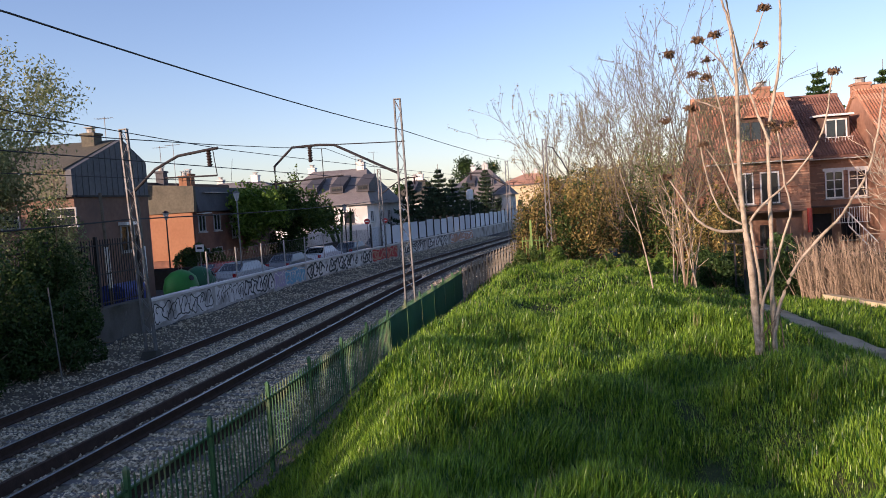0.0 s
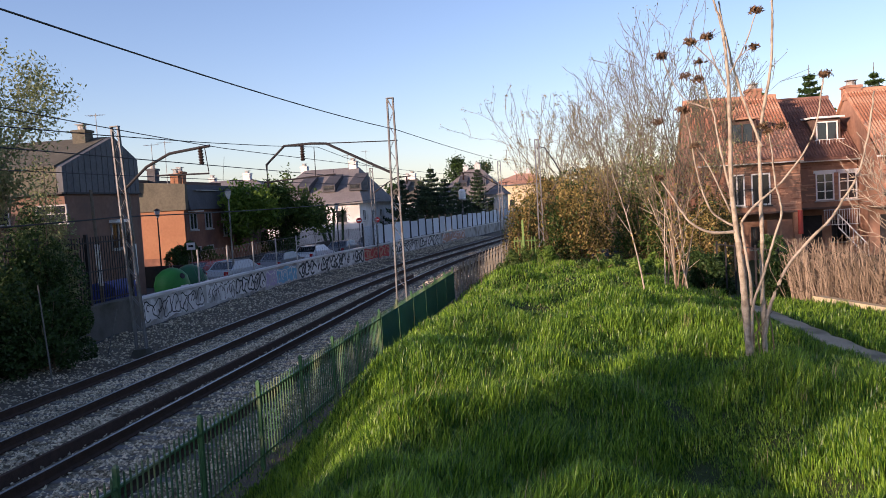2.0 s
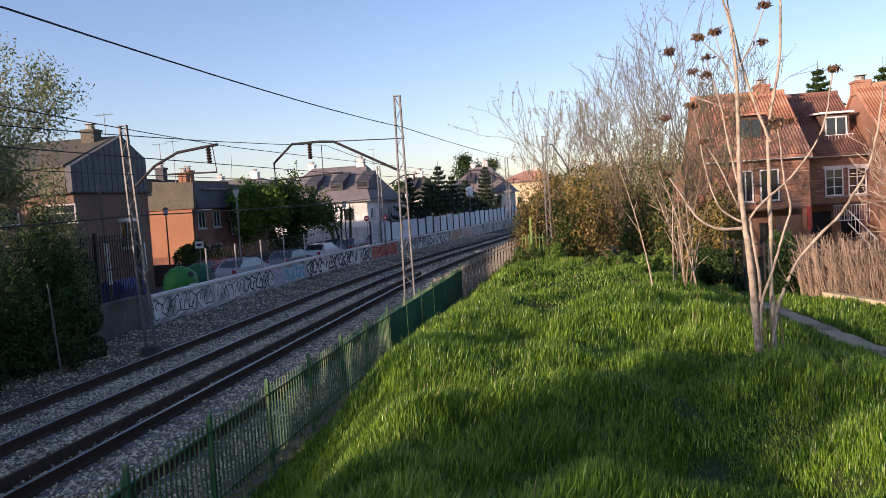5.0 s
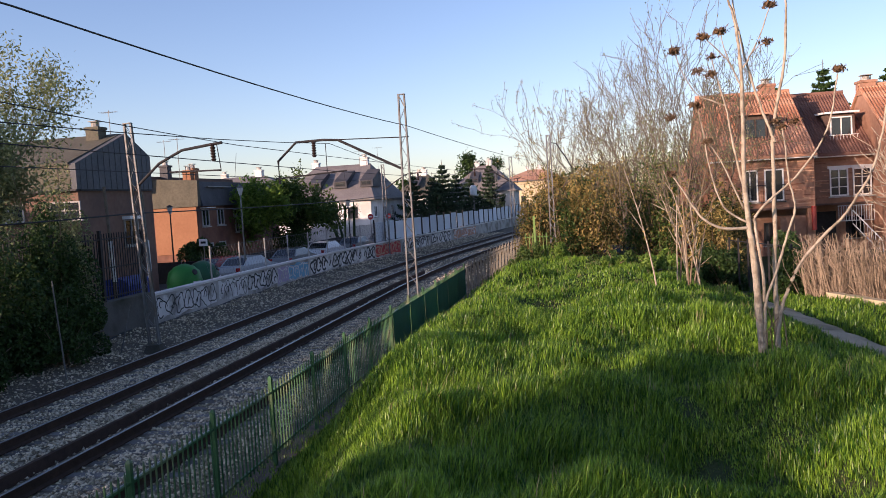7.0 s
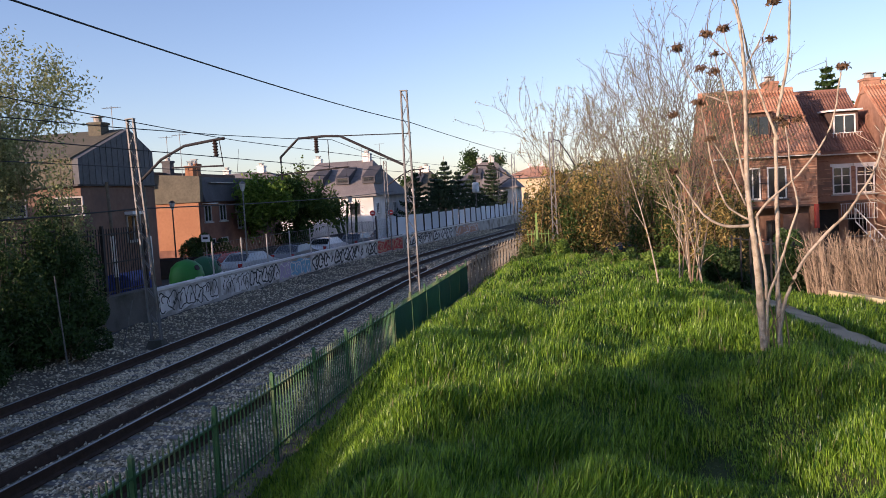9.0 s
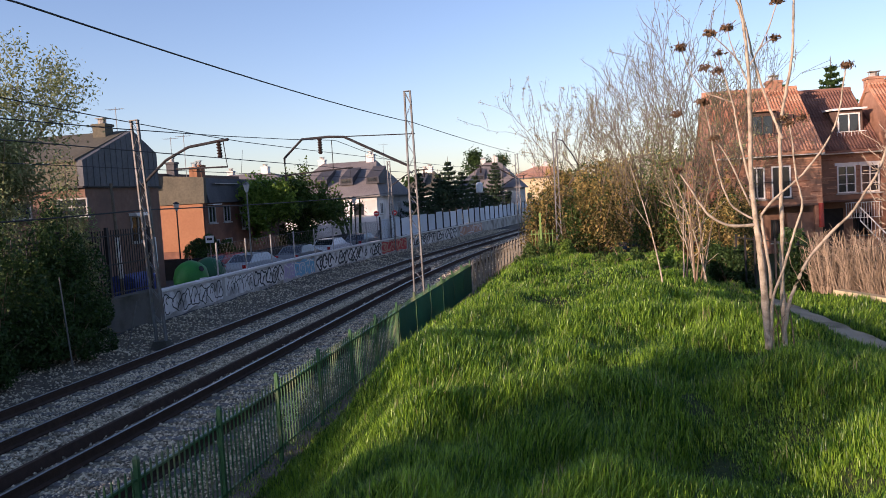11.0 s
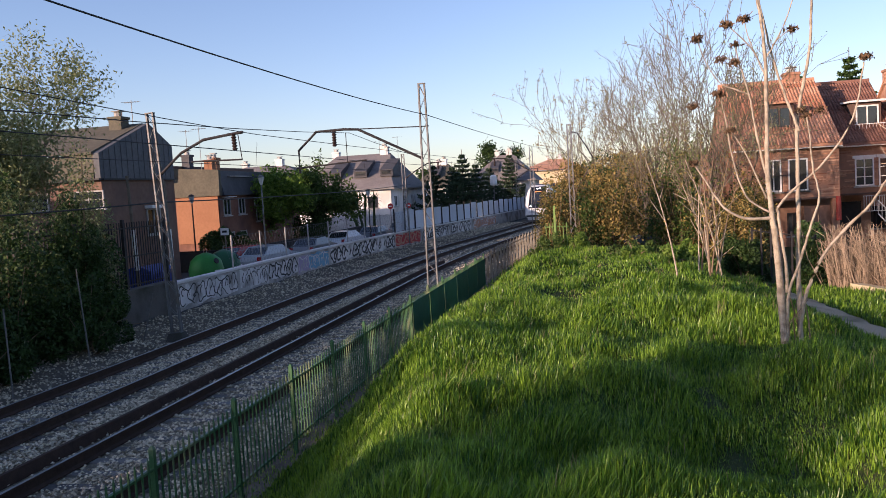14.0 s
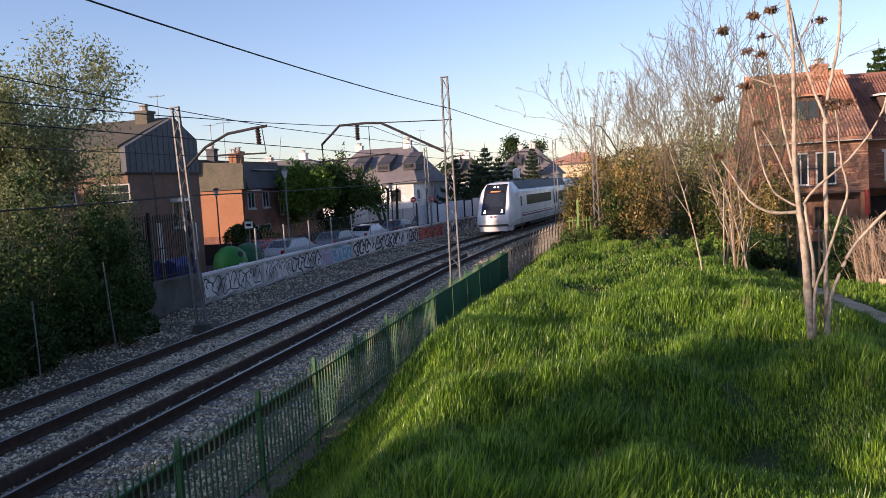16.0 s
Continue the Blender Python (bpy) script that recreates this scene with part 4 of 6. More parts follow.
def tile_roof(parent, x0, x1, ye, ze, yr, zr, m, step=0.155):
    """A slope with barrel tile columns from the eave (ye, ze) to the ridge (yr, zr)."""
    b = Build()
    slab(b, (x0, ye, ze), (x1, ye, ze), (x1, yr, zr), (x0, yr, zr), 0.12)
    roof = part("roof", b, m, parent)
    d = Vector((0, yr - ye, zr - ze))
    L = d.length
    d.normalize()
    up = Vector((0, -d.z, d.y)) if yr > ye else Vector((0, d.z, -d.y))
    if up.z < 0:
        up = -up
    col = Build()
    nseg = int(L / 0.36)
    for i in range(nseg):
        s0, s1 = L * i / nseg, L * (i + 1) / nseg + 0.03
        lift0, lift1 = 0.03, 0.008
        ring = []
        for s, l, rr in ((s0, lift0, 0.058), (s1, lift1, 0.048)):
            for k in range(5):
                a = math.pi * k / 4
                q = d * s + up * (l + rr * math.sin(a) * 0.9)
                ring.append((rr * math.cos(a), q.y, q.z))
        n0 = len(col.v)
        col.v += ring
        for k in range(4):
            col.f.append((n0 + k, n0 + k + 1, n0 + k + 6, n0 + k + 5))
            col.m.append(0)
        col.f.append(tuple(n0 + k for k in range(5)))
        col.m.append(0)
    me = col.mesh("tile_column", m)
    k = int((x1 - x0) / step)
    for i in range(k):
        part("tile_column", me, None, roof, at=Matrix.Translation((x0 + (i + 0.5) * (x1 - x0) / k, ye, ze)))
    return roof


def chimney(parent, x, y, z0, z1, w, m, pots=1):
    b = Build()
    b.box(x - w / 2, y - w / 2, z0, x + w / 2, y + w / 2, z1)
    b.box(x - w / 2 - 0.06, y - w / 2 - 0.06, z1 - 0.14, x + w / 2 + 0.06, y + w / 2 + 0.06, z1 - 0.02)
    c = part("chimney", b, m, parent)
    b = Build()
    b.tube([(x, y, z1 - 0.02), (x, y, z1 + 0.22)], [w * 0.28, w * 0.24], 8)
    b.box(x - w * 0.35, y - w * 0.35, z1 + 0.26, x + w * 0.35, y + w * 0.35, z1 + 0.3)
    for s in (-1, 1):
        b.box(x + s * w * 0.3 - 0.02, y - 0.02, z1, x + s * w * 0.3 + 0.02, y + 0.02, z1 + 0.27)
    part("chimney_pot", b, M_CONCRETE, c)


def course_lines(parent, x0, x1, y, z0, z1, m, n):
    """Slightly proud brick courses that break up a wall facing the front."""
    rnd = random.Random(n)
    b = Build()
    z = z0
    while z < z1 - 0.1:
        x = x0 - rnd.random() * 0.5
        while x < x1:
            w = rnd.uniform(0.25, 0.9)
            if rnd.random() < 0.45:
                b.box(max(x, x0), y - rnd.uniform(0.004, 0.012), z + 0.008, min(x + w, x1), y + 0.01, z + 0.062)
            x += w
        z += 0.07
    if b.v:
        tagged(part("brickwork", b, m, parent), kind="stuff")


def terrace_unit(x0, x1, yf, roof_m, lit=True, dark=False):
    t = thing("terraced_house", "red brick terraced house with a clay tile roof", "house", group="brick terrace")
    b = Build()
    b.box(x0, yf, 2.6, x1, yf + 9, 5.1)
    b.box(x0, yf + 1.6, -0.6, x1, yf + 9, 2.598)
    b.face([(x0, yf, 5.1), (x0, yf + 4.6, 8.6), (x0, yf + 9, 5.1)])
    b.face([(x1, yf, 5.1), (x1, yf + 9, 5.1), (x1, yf + 4.6, 8.6)])
    part("wall", b, M_BRICKBASE, t)
    course_lines(t, x0 + 0.02, x1 - 0.02, yf, 2.65, 5.05, M_BRICK, int(x0 * 10))
    b = Build()
    b.box(x0 - 0.1, yf - 0.42, 5.02, x1 + 0.06, yf, 5.10)
    b.box(x0 - 0.1, yf - 0.44, 5.105, x1 + 0.06, yf - 0.30, 5.22)
    part("cornice", b, M_WHITEPAINT, t, "white painted eave")
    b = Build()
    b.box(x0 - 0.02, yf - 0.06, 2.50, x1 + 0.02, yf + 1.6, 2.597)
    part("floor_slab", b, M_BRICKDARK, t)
    tile_roof(t, x0 - 0.1, x1 + 0.05, yf - 0.5, 5.2, yf + 4.6, 8.82, roof_m)
    b = Build()
    slab(b, (x0 - 0.1, yf + 9.4, 5.2), (x0 - 0.1, yf + 4.6, 8.82), (x1 + 0.05, yf + 4.6, 8.82), (x1 + 0.05, yf + 9.4, 5.2), 0.12)
    part("rear_roof", b, roof_m, t)
    b = Build()
    b.tube([(x0 - 0.1, yf + 4.6, 8.84), (x1 + 0.05, yf + 4.6, 8.84)], 0.11, 8)
    part("ridge_tiles", b, roof_m, t)
    # ground floor: dark doorways, columns
    b = Build()
    b.box(x0 + 0.5, yf + 1.55, -0.4, x0 + 2.2, yf + 1.6, 2.1)
    part("garage_door", b, M_DARKSTEEL, t)
    b = Build()
    b.box(x1 - 0.35, yf + 0.02, -0.6, x1 - 0.02, yf + 0.35, 2.49)
    part("column", b, M_BRICKBASE, t)
    pane_window(t, (x0 + 2.7, yf + 1.59, 0.6), (1, 0, 0), 1.3, 1.2, M_DARKSTEEL, 5, 1, 0.04)
    return t


r1 = terrace_unit(6.65, 11.5, 43.0, M_TILE)
b = Build()
b.box(5.95, 44.4, -0.6, 6.64, 51.9, 5.2)
part("side_wing", b, M_BRICKBASE, r1)
b = Build()
b.box(9.9, 43.35, -0.6, 11.12, 44.55, 2.15)
part("porch_wall", b, M_BRICKBASE, r1)
pane_window(r1, (8.05, 43.0, 2.95), (1, 0, 0), 0.75, 1.6, None, 2, 1)
pane_window(r1, (9.12, 43.0, 2.95), (1, 0, 0), 0.92, 1.6, None, 2, 1)
for k in range(11):
    b = Build()
    b.bar((8.0 + k * 0.205, 42.86, 2.9), (8.0 + k * 0.205, 42.86, 3.75), 0.016)
    part("baluster", b, M_DARKSTEEL, r1)
b = Build()
b.bar((7.95, 42.86, 3.76), (10.1, 42.86, 3.76), 0.03)
b.bar((7.95, 42.86, 2.9), (10.1, 42.86, 2.9), 0.03)
part("balcony_rail", b, M_DARKSTEEL, r1)
r2 = terrace_unit(11.56, 15.15, 46.0, M_TILESHADED)
for wx in (13.05, 14.2):
    w = pane_window(r2, (wx, 46.0, 2.95), (1, 0, 0), 0.92, 1.45, None, 2, 3)
    b = Build()
    b.box(wx - 0.1, 45.93, 4.4, wx + 1.02, 46.0, 4.55)
    part("lintel", b, M_WHITEPAINT, r2)
r3 = terrace_unit(15.21, 20.5, 43.0, M_TILE)
pane_window(r3, (16.2, 43.0, 2.95), (1, 0, 0), 0.92, 1.6, None, 2, 1)
pane_window(r3, (18.0, 43.0, 2.95), (1, 0, 0), 0.92, 1.6, None, 2, 1)
r4 = terrace_unit(20.56, 26.0, 46.0, M_TILESHADED)
for u, ux, uy in ((r1, 8.4, 43.0), (r2, 13.4, 46.0), (r3, 17.0, 43.0)):
    b = Build()
    b.box(ux - 0.12, uy + 0.9, 5.9, ux + 1.25, uy + 3.6, 7.35)
    dm = part("dormer", b, M_BRICKDARK, u)
    pane_window(dm, (ux, uy + 0.9, 6.0), (1, 0, 0), 1.12, 1.2, None if u is r2 else M_BRICKDARK, 2, 1, 0.06)
    b = Build()
    b.hexa([(ux - 0.3, uy + 0.6, 7.36), (ux + 1.42, uy + 0.6, 7.36), (ux + 1.42, uy + 3.9, 7.5), (ux - 0.3, uy + 3.9, 7.5), (ux - 0.3, uy + 0.6, 7.46), (ux + 1.42, uy + 0.6, 7.46), (ux + 1.42, uy + 3.9, 7.6), (ux - 0.3, uy + 3.9, 7.6)])
    part("dormer_roof", b, M_WHITEPAINT if u is r2 else M_TILE, dm)
    b = Build()
    for k in range(9):
        b.bar((ux - 0.1 + k * 0.17, uy + 0.55, 5.55), (ux - 0.1 + k * 0.17, uy + 0.55, 6.2), 0.016)
    b.bar((ux - 0.15, uy + 0.55, 6.2), (ux + 1.35, uy + 0.55, 6.2), 0.03)
    part("dormer_rail", b, M_WHITEPAINT if u is r2 else M_DARKSTEEL, dm)
chimney(r1, 10.4, 47.8, 8.3, 9.3, 0.75, M_BRICKBASE)
chimney(r3, 15.55, 47.8, 8.3, 9.1, 0.8, M_BRICKBASE)
# white balcony bars beneath the second unit
for k in range(17):
    b = Build()
    b.bar((13.45 + k * 0.125, 45.95, 1.62), (13.45 + k * 0.125, 45.95, 2.42), 0.022)
    part("baluster", b, M_WHITEPAINT, r2)
for z in (1.62, 2.42):
    b = Build()
    b.bar((13.4, 45.95, z), (15.15, 45.95, z), 0.035)
    part("balcony_rail", b, M_WHITEPAINT, r2)
# stair flight and rail beneath the second unit
b = Build()
b.bar((13.9, 45.2, 2.2), (15.0, 44.2, 0.6), 0.05)
b.bar((13.9, 45.2, 1.5), (15.0, 44.2, -0.1), 0.05)
for k in range(9):
    u = k / 8
    b.bar((13.9 + 1.1 * u, 45.2 - u, 1.5 - 1.6 * u), (13.9 + 1.1 * u, 45.2 - u, 2.2 - 1.6 * u), 0.02)
part("stair_rail", b, M_WHITEPAINT, r2)
b = Build()
b.tube([(11.4, 42.9, 2.6), (11.4, 42.9, 1.4)], 0.12, 10)
part("red_pipe", b, P_RED, r1, "red painted downpipe")

# building with a grey clad gable
a = thing("gabled_house", "brown brick house with a grey clad gable end", "house")
b = Build()
b.box(-29.5, 34.4, -0.3, -23.05, 41.0, 5.5)
part("wall", b, M_DULLBRICK, a)
b = Build()
b.face([(-23.0, 34.3, 5.5), (-23.0, 41.0, 5.5), (-23.0, 41.0, 7.25), (-23.0, 40.85, 7.36), (-23.0, 38.8, 8.38), (-23.0, 34.3, 6.7)])
b.face([(-23.3, 34.3, 5.5), (-23.3, 34.3, 6.7), (-23.3, 38.8, 8.38), (-23.3, 40.85, 7.36), (-23.3, 41.0, 7.25), (-23.3, 41.0, 5.5)])
b.face([(-23.3, 34.3, 5.5), (-23.0, 34.3, 5.5), (-23.0, 34.3, 6.7), (-23.3, 34.3, 6.7)])
b.face([(-23.3, 34.3, 6.7), (-23.0, 34.3, 6.7), (-23.0, 38.8, 8.38), (-23.3, 38.8, 8.38)])
b.face([(-23.3, 38.8, 8.38), (-23.0, 38.8, 8.38), (-23.0, 40.85, 7.36), (-23.3, 40.85, 7.36)])
for k in range(13):
    y = 34.6 + k * 0.5
    top = 6.7 + (y - 34.3) / 4.5 * 1.68 if y < 38.8 else (8.38 - (y - 38.8) * 0.497)
    sm = Build()
    sm.box(-23.0, y, 5.5, -22.975, y + 0.03, min(top, 8.3) - 0.05)
    part("cladding_seam", sm, M_SLATE, a)
part("gable", b, M_SLATE, a, "grey vertical cladding")
b = Build()
b.hexa([(-29.5, 34.25, 5.5), (-23.32, 34.25, 5.5), (-23.32, 34.6, 5.5), (-29.5, 34.6, 5.5), (-29.5, 34.35, 6.65), (-23.32, 34.35, 6.65), (-23.32, 34.7, 6.65), (-29.5, 34.7, 6.65)])
slab(b, (-29.5, 34.2, 6.75), (-23.32, 34.2, 6.75), (-23.32, 38.8, 8.40), (-29.5, 38.8, 8.40), 0.1)
slab(b, (-29.5, 41.1, 7.25), (-29.5, 38.8, 8.40), (-23.32, 38.8, 8.40), (-23.32, 41.1, 7.25), 0.1)
b.box(-29.5, 40.7, 5.5, -23.32, 41.0, 7.15)
part("roof", b, M_OLIVEROOF, a, "mossy olive roof")
b = Build()
b.box(-29.5, 34.1, 5.42, -22.95, 34.4, 5.498)
b.box(-23.05, 34.41, 5.42, -22.9, 41.0, 5.498)
part("band", b, M_DARKSTEEL, a)
pane_window(a, (-24.55, 34.4, 4.1), (1, 0, 0), 1.6, 0.85, M_POSTGREY, 2, 2, 0.07)
pane_window(a, (-27.5, 34.4, 4.1), (1, 0, 0), 1.6, 0.85, M_POSTGREY, 2, 2, 0.07)
pane_window(a, (-23.05, 38.0, 2.6), (0, 1, 0), 1.3, 1.35, M_POSTGREY, 2, 1, 0.07)
b = Build()
b.box(-23.05, 37.9, 3.96, -22.6, 39.4, 4.12)
part("awning", b, M_WHITEPAINT, a)
chimney(a, -24.3, 38.2, 7.9, 8.75, 0.7, M_OLIVEROOF)
# terrace with an orange end wall
c = thing("flat_roofed_house", "brick house with a bare orange end wall", "house")
b = Build()
b.box(-27.2, 48.1, -0.3, -24.0, 62, 4.5)
part("wall", b, M_REDBRICK, c)
b = Build()
b.box(-26.95, 48.02, 1.5, -24.05, 48.097, 4.46)
part("end_wall", b, M_ORANGE, c, "smooth orange end wall")
b = Build()
b.hexa([(-40, 47.9, 4.5), (-23.85, 47.9, 4.5), (-23.85, 48.3, 4.5), (-40, 48.3, 4.5), (-40, 48.1, 7.4), (-23.9, 48.1, 6.15), (-23.9, 48.4, 6.15), (-40, 48.4, 7.4)])
part("mansard_end", b, M_OLIVEROOF, c, "mossy clad end of the roof")
b = Build()
b.hexa([(-24.4, 48.31, 4.5), (-23.7, 48.31, 4.5), (-23.7, 61, 4.5), (-24.4, 61, 4.5), (-24.6, 48.41, 6.1), (-24.1, 48.41, 6.1), (-24.1, 61, 6.1), (-24.6, 61, 6.1)])
b.box(-27.2, 48.45, 5.6, -24.65, 61, 6.1)
part("mansard", b, M_DARKROOF, c, "dark slate mansard")
b = Build()
b.box(-40, 48.4, -0.3, -27.25, 61, 6.6)
part("rear_wing", b, M_BRICKDARK, c)
for (wy, wz, h) in ((48.6, 3.2, 1.1), (50.8, 3.2, 1.1), (53.6, 2.6, 0.9), (56.5, 3.2, 1.1), (53.4, 3.7, 0.5), (50.8, 0.9, 1.2), (48.9, 0.9, 1.2)):
    pane_window(c, (-24.0, wy, wz), (0, 1, 0), 1.0, h, M_POSTGREY, 2, 1, 0.06)
b = Build()
b.box(-24.0, 48.5, 4.36, -23.55, 49.8, 4.42)
part("awning", b, M_WHITEPAINT, c)
b = Build()
b.box(-24.3, 49.5, 5.72, -23.82, 53.0, 5.78)
part("roof_vent_strip", b, M_CONCRETE, c)
for px_, py_, pz_ in ((-27.0, 50, 7.35), (-25.6, 51, 7.1), (-28.2, 47, 8.0), (-29.6, 49, 8.3), (-25.2, 49.6, 6.9)):
    chimney(c, px_, py_, 5.8, pz_, 0.55, M_DARKROOF if pz_ > 7.2 else M_ORANGE)


def antenna(x, y, z, h):
    t = thing("roof_antenna", "thin metal television antenna on a roof", "antenna", (x, y, z), "roof antennas")
    b = Build()
    b.tube([(0, 0, 0), (0, 0, h)], 0.02, 5)
    part("mast_tube", b, M_GALV, t)
    b = Build()
    b.bar((-0.5, 0, h - 0.1), (0.5, 0, h - 0.1), 0.02)
    for k in range(7):
        b.bar((-0.45 + k * 0.15, -0.25 + k * 0.015, h - 0.1), (-0.45 + k * 0.15, 0.25 - k * 0.015, h - 0.1), 0.014)
    part("yagi", b, M_GALV, t)


for p in ((-25.5, 49, 5.8, 3.2), (-24.6, 40.0, 7.5, 2.3), (-27.5, 51, 6.1, 3.0), (-22.5, 82, 7.0, 2.6), (-20.3, 81, 7.5, 2.3), (-8.5, 116, 8.5, 2.5)):
    antenna(*p)


def white_house(x0, y0, x1, y1, ze, zr, wall_m, roof_m, dorm=2, cat_label="white rendered house with a grey slate hip roof", hip=0.36):
    t = thing("hip_roofed_house", cat_label, "house", group="white houses")
    b = Build()
    b.box(x0, y0, -0.3, x1, y1, ze)
    part("wall", b, wall_m, t)
    o, k = 0.5, (x1 - x0) * hip
    E = [(x0 - o, y0 - o, ze), (x1 + o, y0 - o, ze), (x1 + o, y1 + o, ze), (x0 - o, y1 + o, ze)]
    zm = ze + (zr - ze) * 0.40
    i, jn = k * 0.30, (y1 - y0) * 0.5 * 0.30
    Q = [(x0 + i, y0 + jn, zm), (x1 - i, y0 + jn, zm), (x1 - i, y1 - jn, zm), (x0 + i, y1 - jn, zm)]
    R = [(x0 + 0.4 + k, (y0 + y1) / 2, zr), (x1 - k, (y0 + y1) / 2, zr)]
    b = Build()
    for i in range(4):
        j = (i + 1) % 4
        b.face([E[i], E[j], Q[j], Q[i]])
    b.face([Q[0], Q[1], R[1], R[0]])
    b.face([Q[2], Q[3], R[0], R[1]])
    b.face([Q[1], Q[2], R[1]])
    b.face([Q[3], Q[0], R[0]])
    b.face(E[::-1])
    part("roof", b, roof_m, t)
    b = Build()
    b.box(x0 - o, y0 - o - 0.02, ze - 0.12, x1 + o, y0 - o + 0.1, ze + 0.03)
    b.box(x1 + o - 0.1, y0 - o + 0.11, ze - 0.12, x1 + o + 0.02, y1 + o, ze + 0.03)
    part("gutter", b, M_GALV, t)
    w = x1 - x0
    for i in range(4):
        for z in (0.6, 2.7):
            pane_window(t, (x0 + 0.6 + i * w / 4.3, y0, z), (1, 0, 0), 0.9, 1.1, M_DARKSTEEL if i % 2 else None, 2, 1, 0.06)
    for i in range(3):
        for z in (0.6, 2.7):
            pane_window(t, (x1, y0 + 1.0 + i * 3.6, z), (0, 1, 0), 1.2, 1.1, None, 2, 1, 0.06)
    for i in range(dorm):
        dx = x0 + w * (0.3 + 0.28 * i)
        b = Build()
        b.hexa([(dx, y0 + 1.3, zm - 0.3), (dx + 1.3, y0 + 1.3, zm - 0.3), (dx + 1.3, y0 + 4.6, zm - 0.3), (dx, y0 + 4.6, zm - 0.3), (dx, y0 + 1.3, zm + 0.35), (dx + 1.3, y0 + 1.3, zm + 0.35), (dx + 1.3, y0 + 4.6, zm + 1.5), (dx, y0 + 4.6, zm + 1.5)])
        d = part("dormer", b, M_DARKROOF, t)
        pane_window(d, (dx + 0.15, y0 + 1.3, zm - 0.14), (1, 0, 0), 1.0, 0.42, M_DARKSTEEL, 2, 1, 0.03, False)
    chimney(t, x1 - k - 0.6, (y0 + y1) / 2, zr - 0.8, zr + 0.7, 0.8, M_WHITE)
    chimney(t, x0 + k, (y0 + y1) / 2 + 1, zr - 0.8, zr + 0.5, 0.7, M_WHITE)
    return t


white_house(-29.5, 76, -20.0, 90, 4.55, 8.25, M_WHITE, M_GREYROOF, 3, hip=0.17)
white_house(-18.3, 114, -9.4, 126, 4.8, 8.7, M_WHITE, M_GREYROOF, 2, "far white house with grey slate roof")
white_house(-24, 104, -18.6, 116, 4.6, 7.6, M_WHITE, M_OLIVEROOF, 1, "low white house with a mossy roof")
white_house(-14, 150, -3, 166, 6.6, 8.8, M_CREAM, M_TILE, 0, "far cream apartment block in sunlight")
white_house(-48, 82, -29, 96, 5.0, 8.0, M_WHITE, M_GREYROOF, 1, "white house behind the street trees")
# garden wall in front of the white houses
b = Build()
b.box(-25, 71.0, -0.2, -17.9, 71.25, 2.1)
b.box(-18.15, 71.26, -0.2, -17.9, 100, 2.1)
tagged(part("wall_garden", b, M_WHITE), "plain white garden wall", "wall", kind="structure")
b = Build()
b.box(-27.0, 44.3, -0.2, -21.2, 44.5, 1.25)
b.box(-21.4, 44.55, -0.2, -21.2, 70, 1.25)
tagged(part("wall_street", b, M_DARKSTEEL), "dark street wall before the houses", "wall", kind="structure")
# unseen terraces added along the street behind the viewpoint to block low sun, and low walls that close the distance
for k in range(5):
    b = Build()
    y0 = -52 + k * 15.4
    b.box(-44, y0, -0.3, -31, y0 + 15.0, 5.4)
    hse = thing("sun_block_terrace", "unseen brown brick terrace added to block low sun", "house", group="street terraces")
    part("wall", b, M_BRICKDARK, hse)
    b = Build()
    slab(b, (-31.0, y0, 5.4), (-31.0, y0 + 15.0, 5.4), (-37.5, y0 + 15.0, 8.0), (-37.5, y0, 8.0), 0.1)
    slab(b, (-44.0, y0 + 15.0, 5.4), (-44.0, y0, 5.4), (-37.5, y0, 8.0), (-37.5, y0 + 15.0, 8.0), 0.1)
    b.face([(-31, y0, 5.4), (-37.5, y0, 7.95), (-44, y0, 5.4)])
    part("roof", b, M_OLIVEROOF, hse)


# ---- plants ----
def mesh_np(name, v, f, m):
    """A mesh from arrays of vertices and equal faces."""
    me = bpy.data.meshes.new(name)
    k = f.shape[1]
    me.vertices.add(len(v))
    me.vertices.foreach_set("co", v.astype(np.float32).ravel())
    me.loops.add(f.size)
    me.loops.foreach_set("vertex_index", f.astype(np.int32).ravel())
    me.polygons.add(len(f))
    me.polygons.foreach_set("loop_start", np.arange(0, f.size, k, dtype=np.int32))
    me.materials.append(m)
    me.update(calc_edges=True)
    me.validate()
    return me


def leaves(rng, pts, size, long=1.0, droop=0.0):
    """One small bent leaf at each point."""
    n = len(pts)
    u = rng.normal(size=(n, 3))
    u[:, 2] -= droop
    u /= np.linalg.norm(u, axis=1)[:, None]
    w = np.cross(u, rng.normal(size=(n, 3)))
    w /= np.linalg.norm(w, axis=1)[:, None] + 1e-9
    s = size * rng.uniform(0.6, 1.4, n)[:, None]
    a, b = u * s * long, w * s * 0.45
    v = np.stack([pts - a, pts + b, pts + a, pts - b], 1).reshape(-1, 3)
    f = np.arange(4 * n).reshape(n, 4)
    return v, f


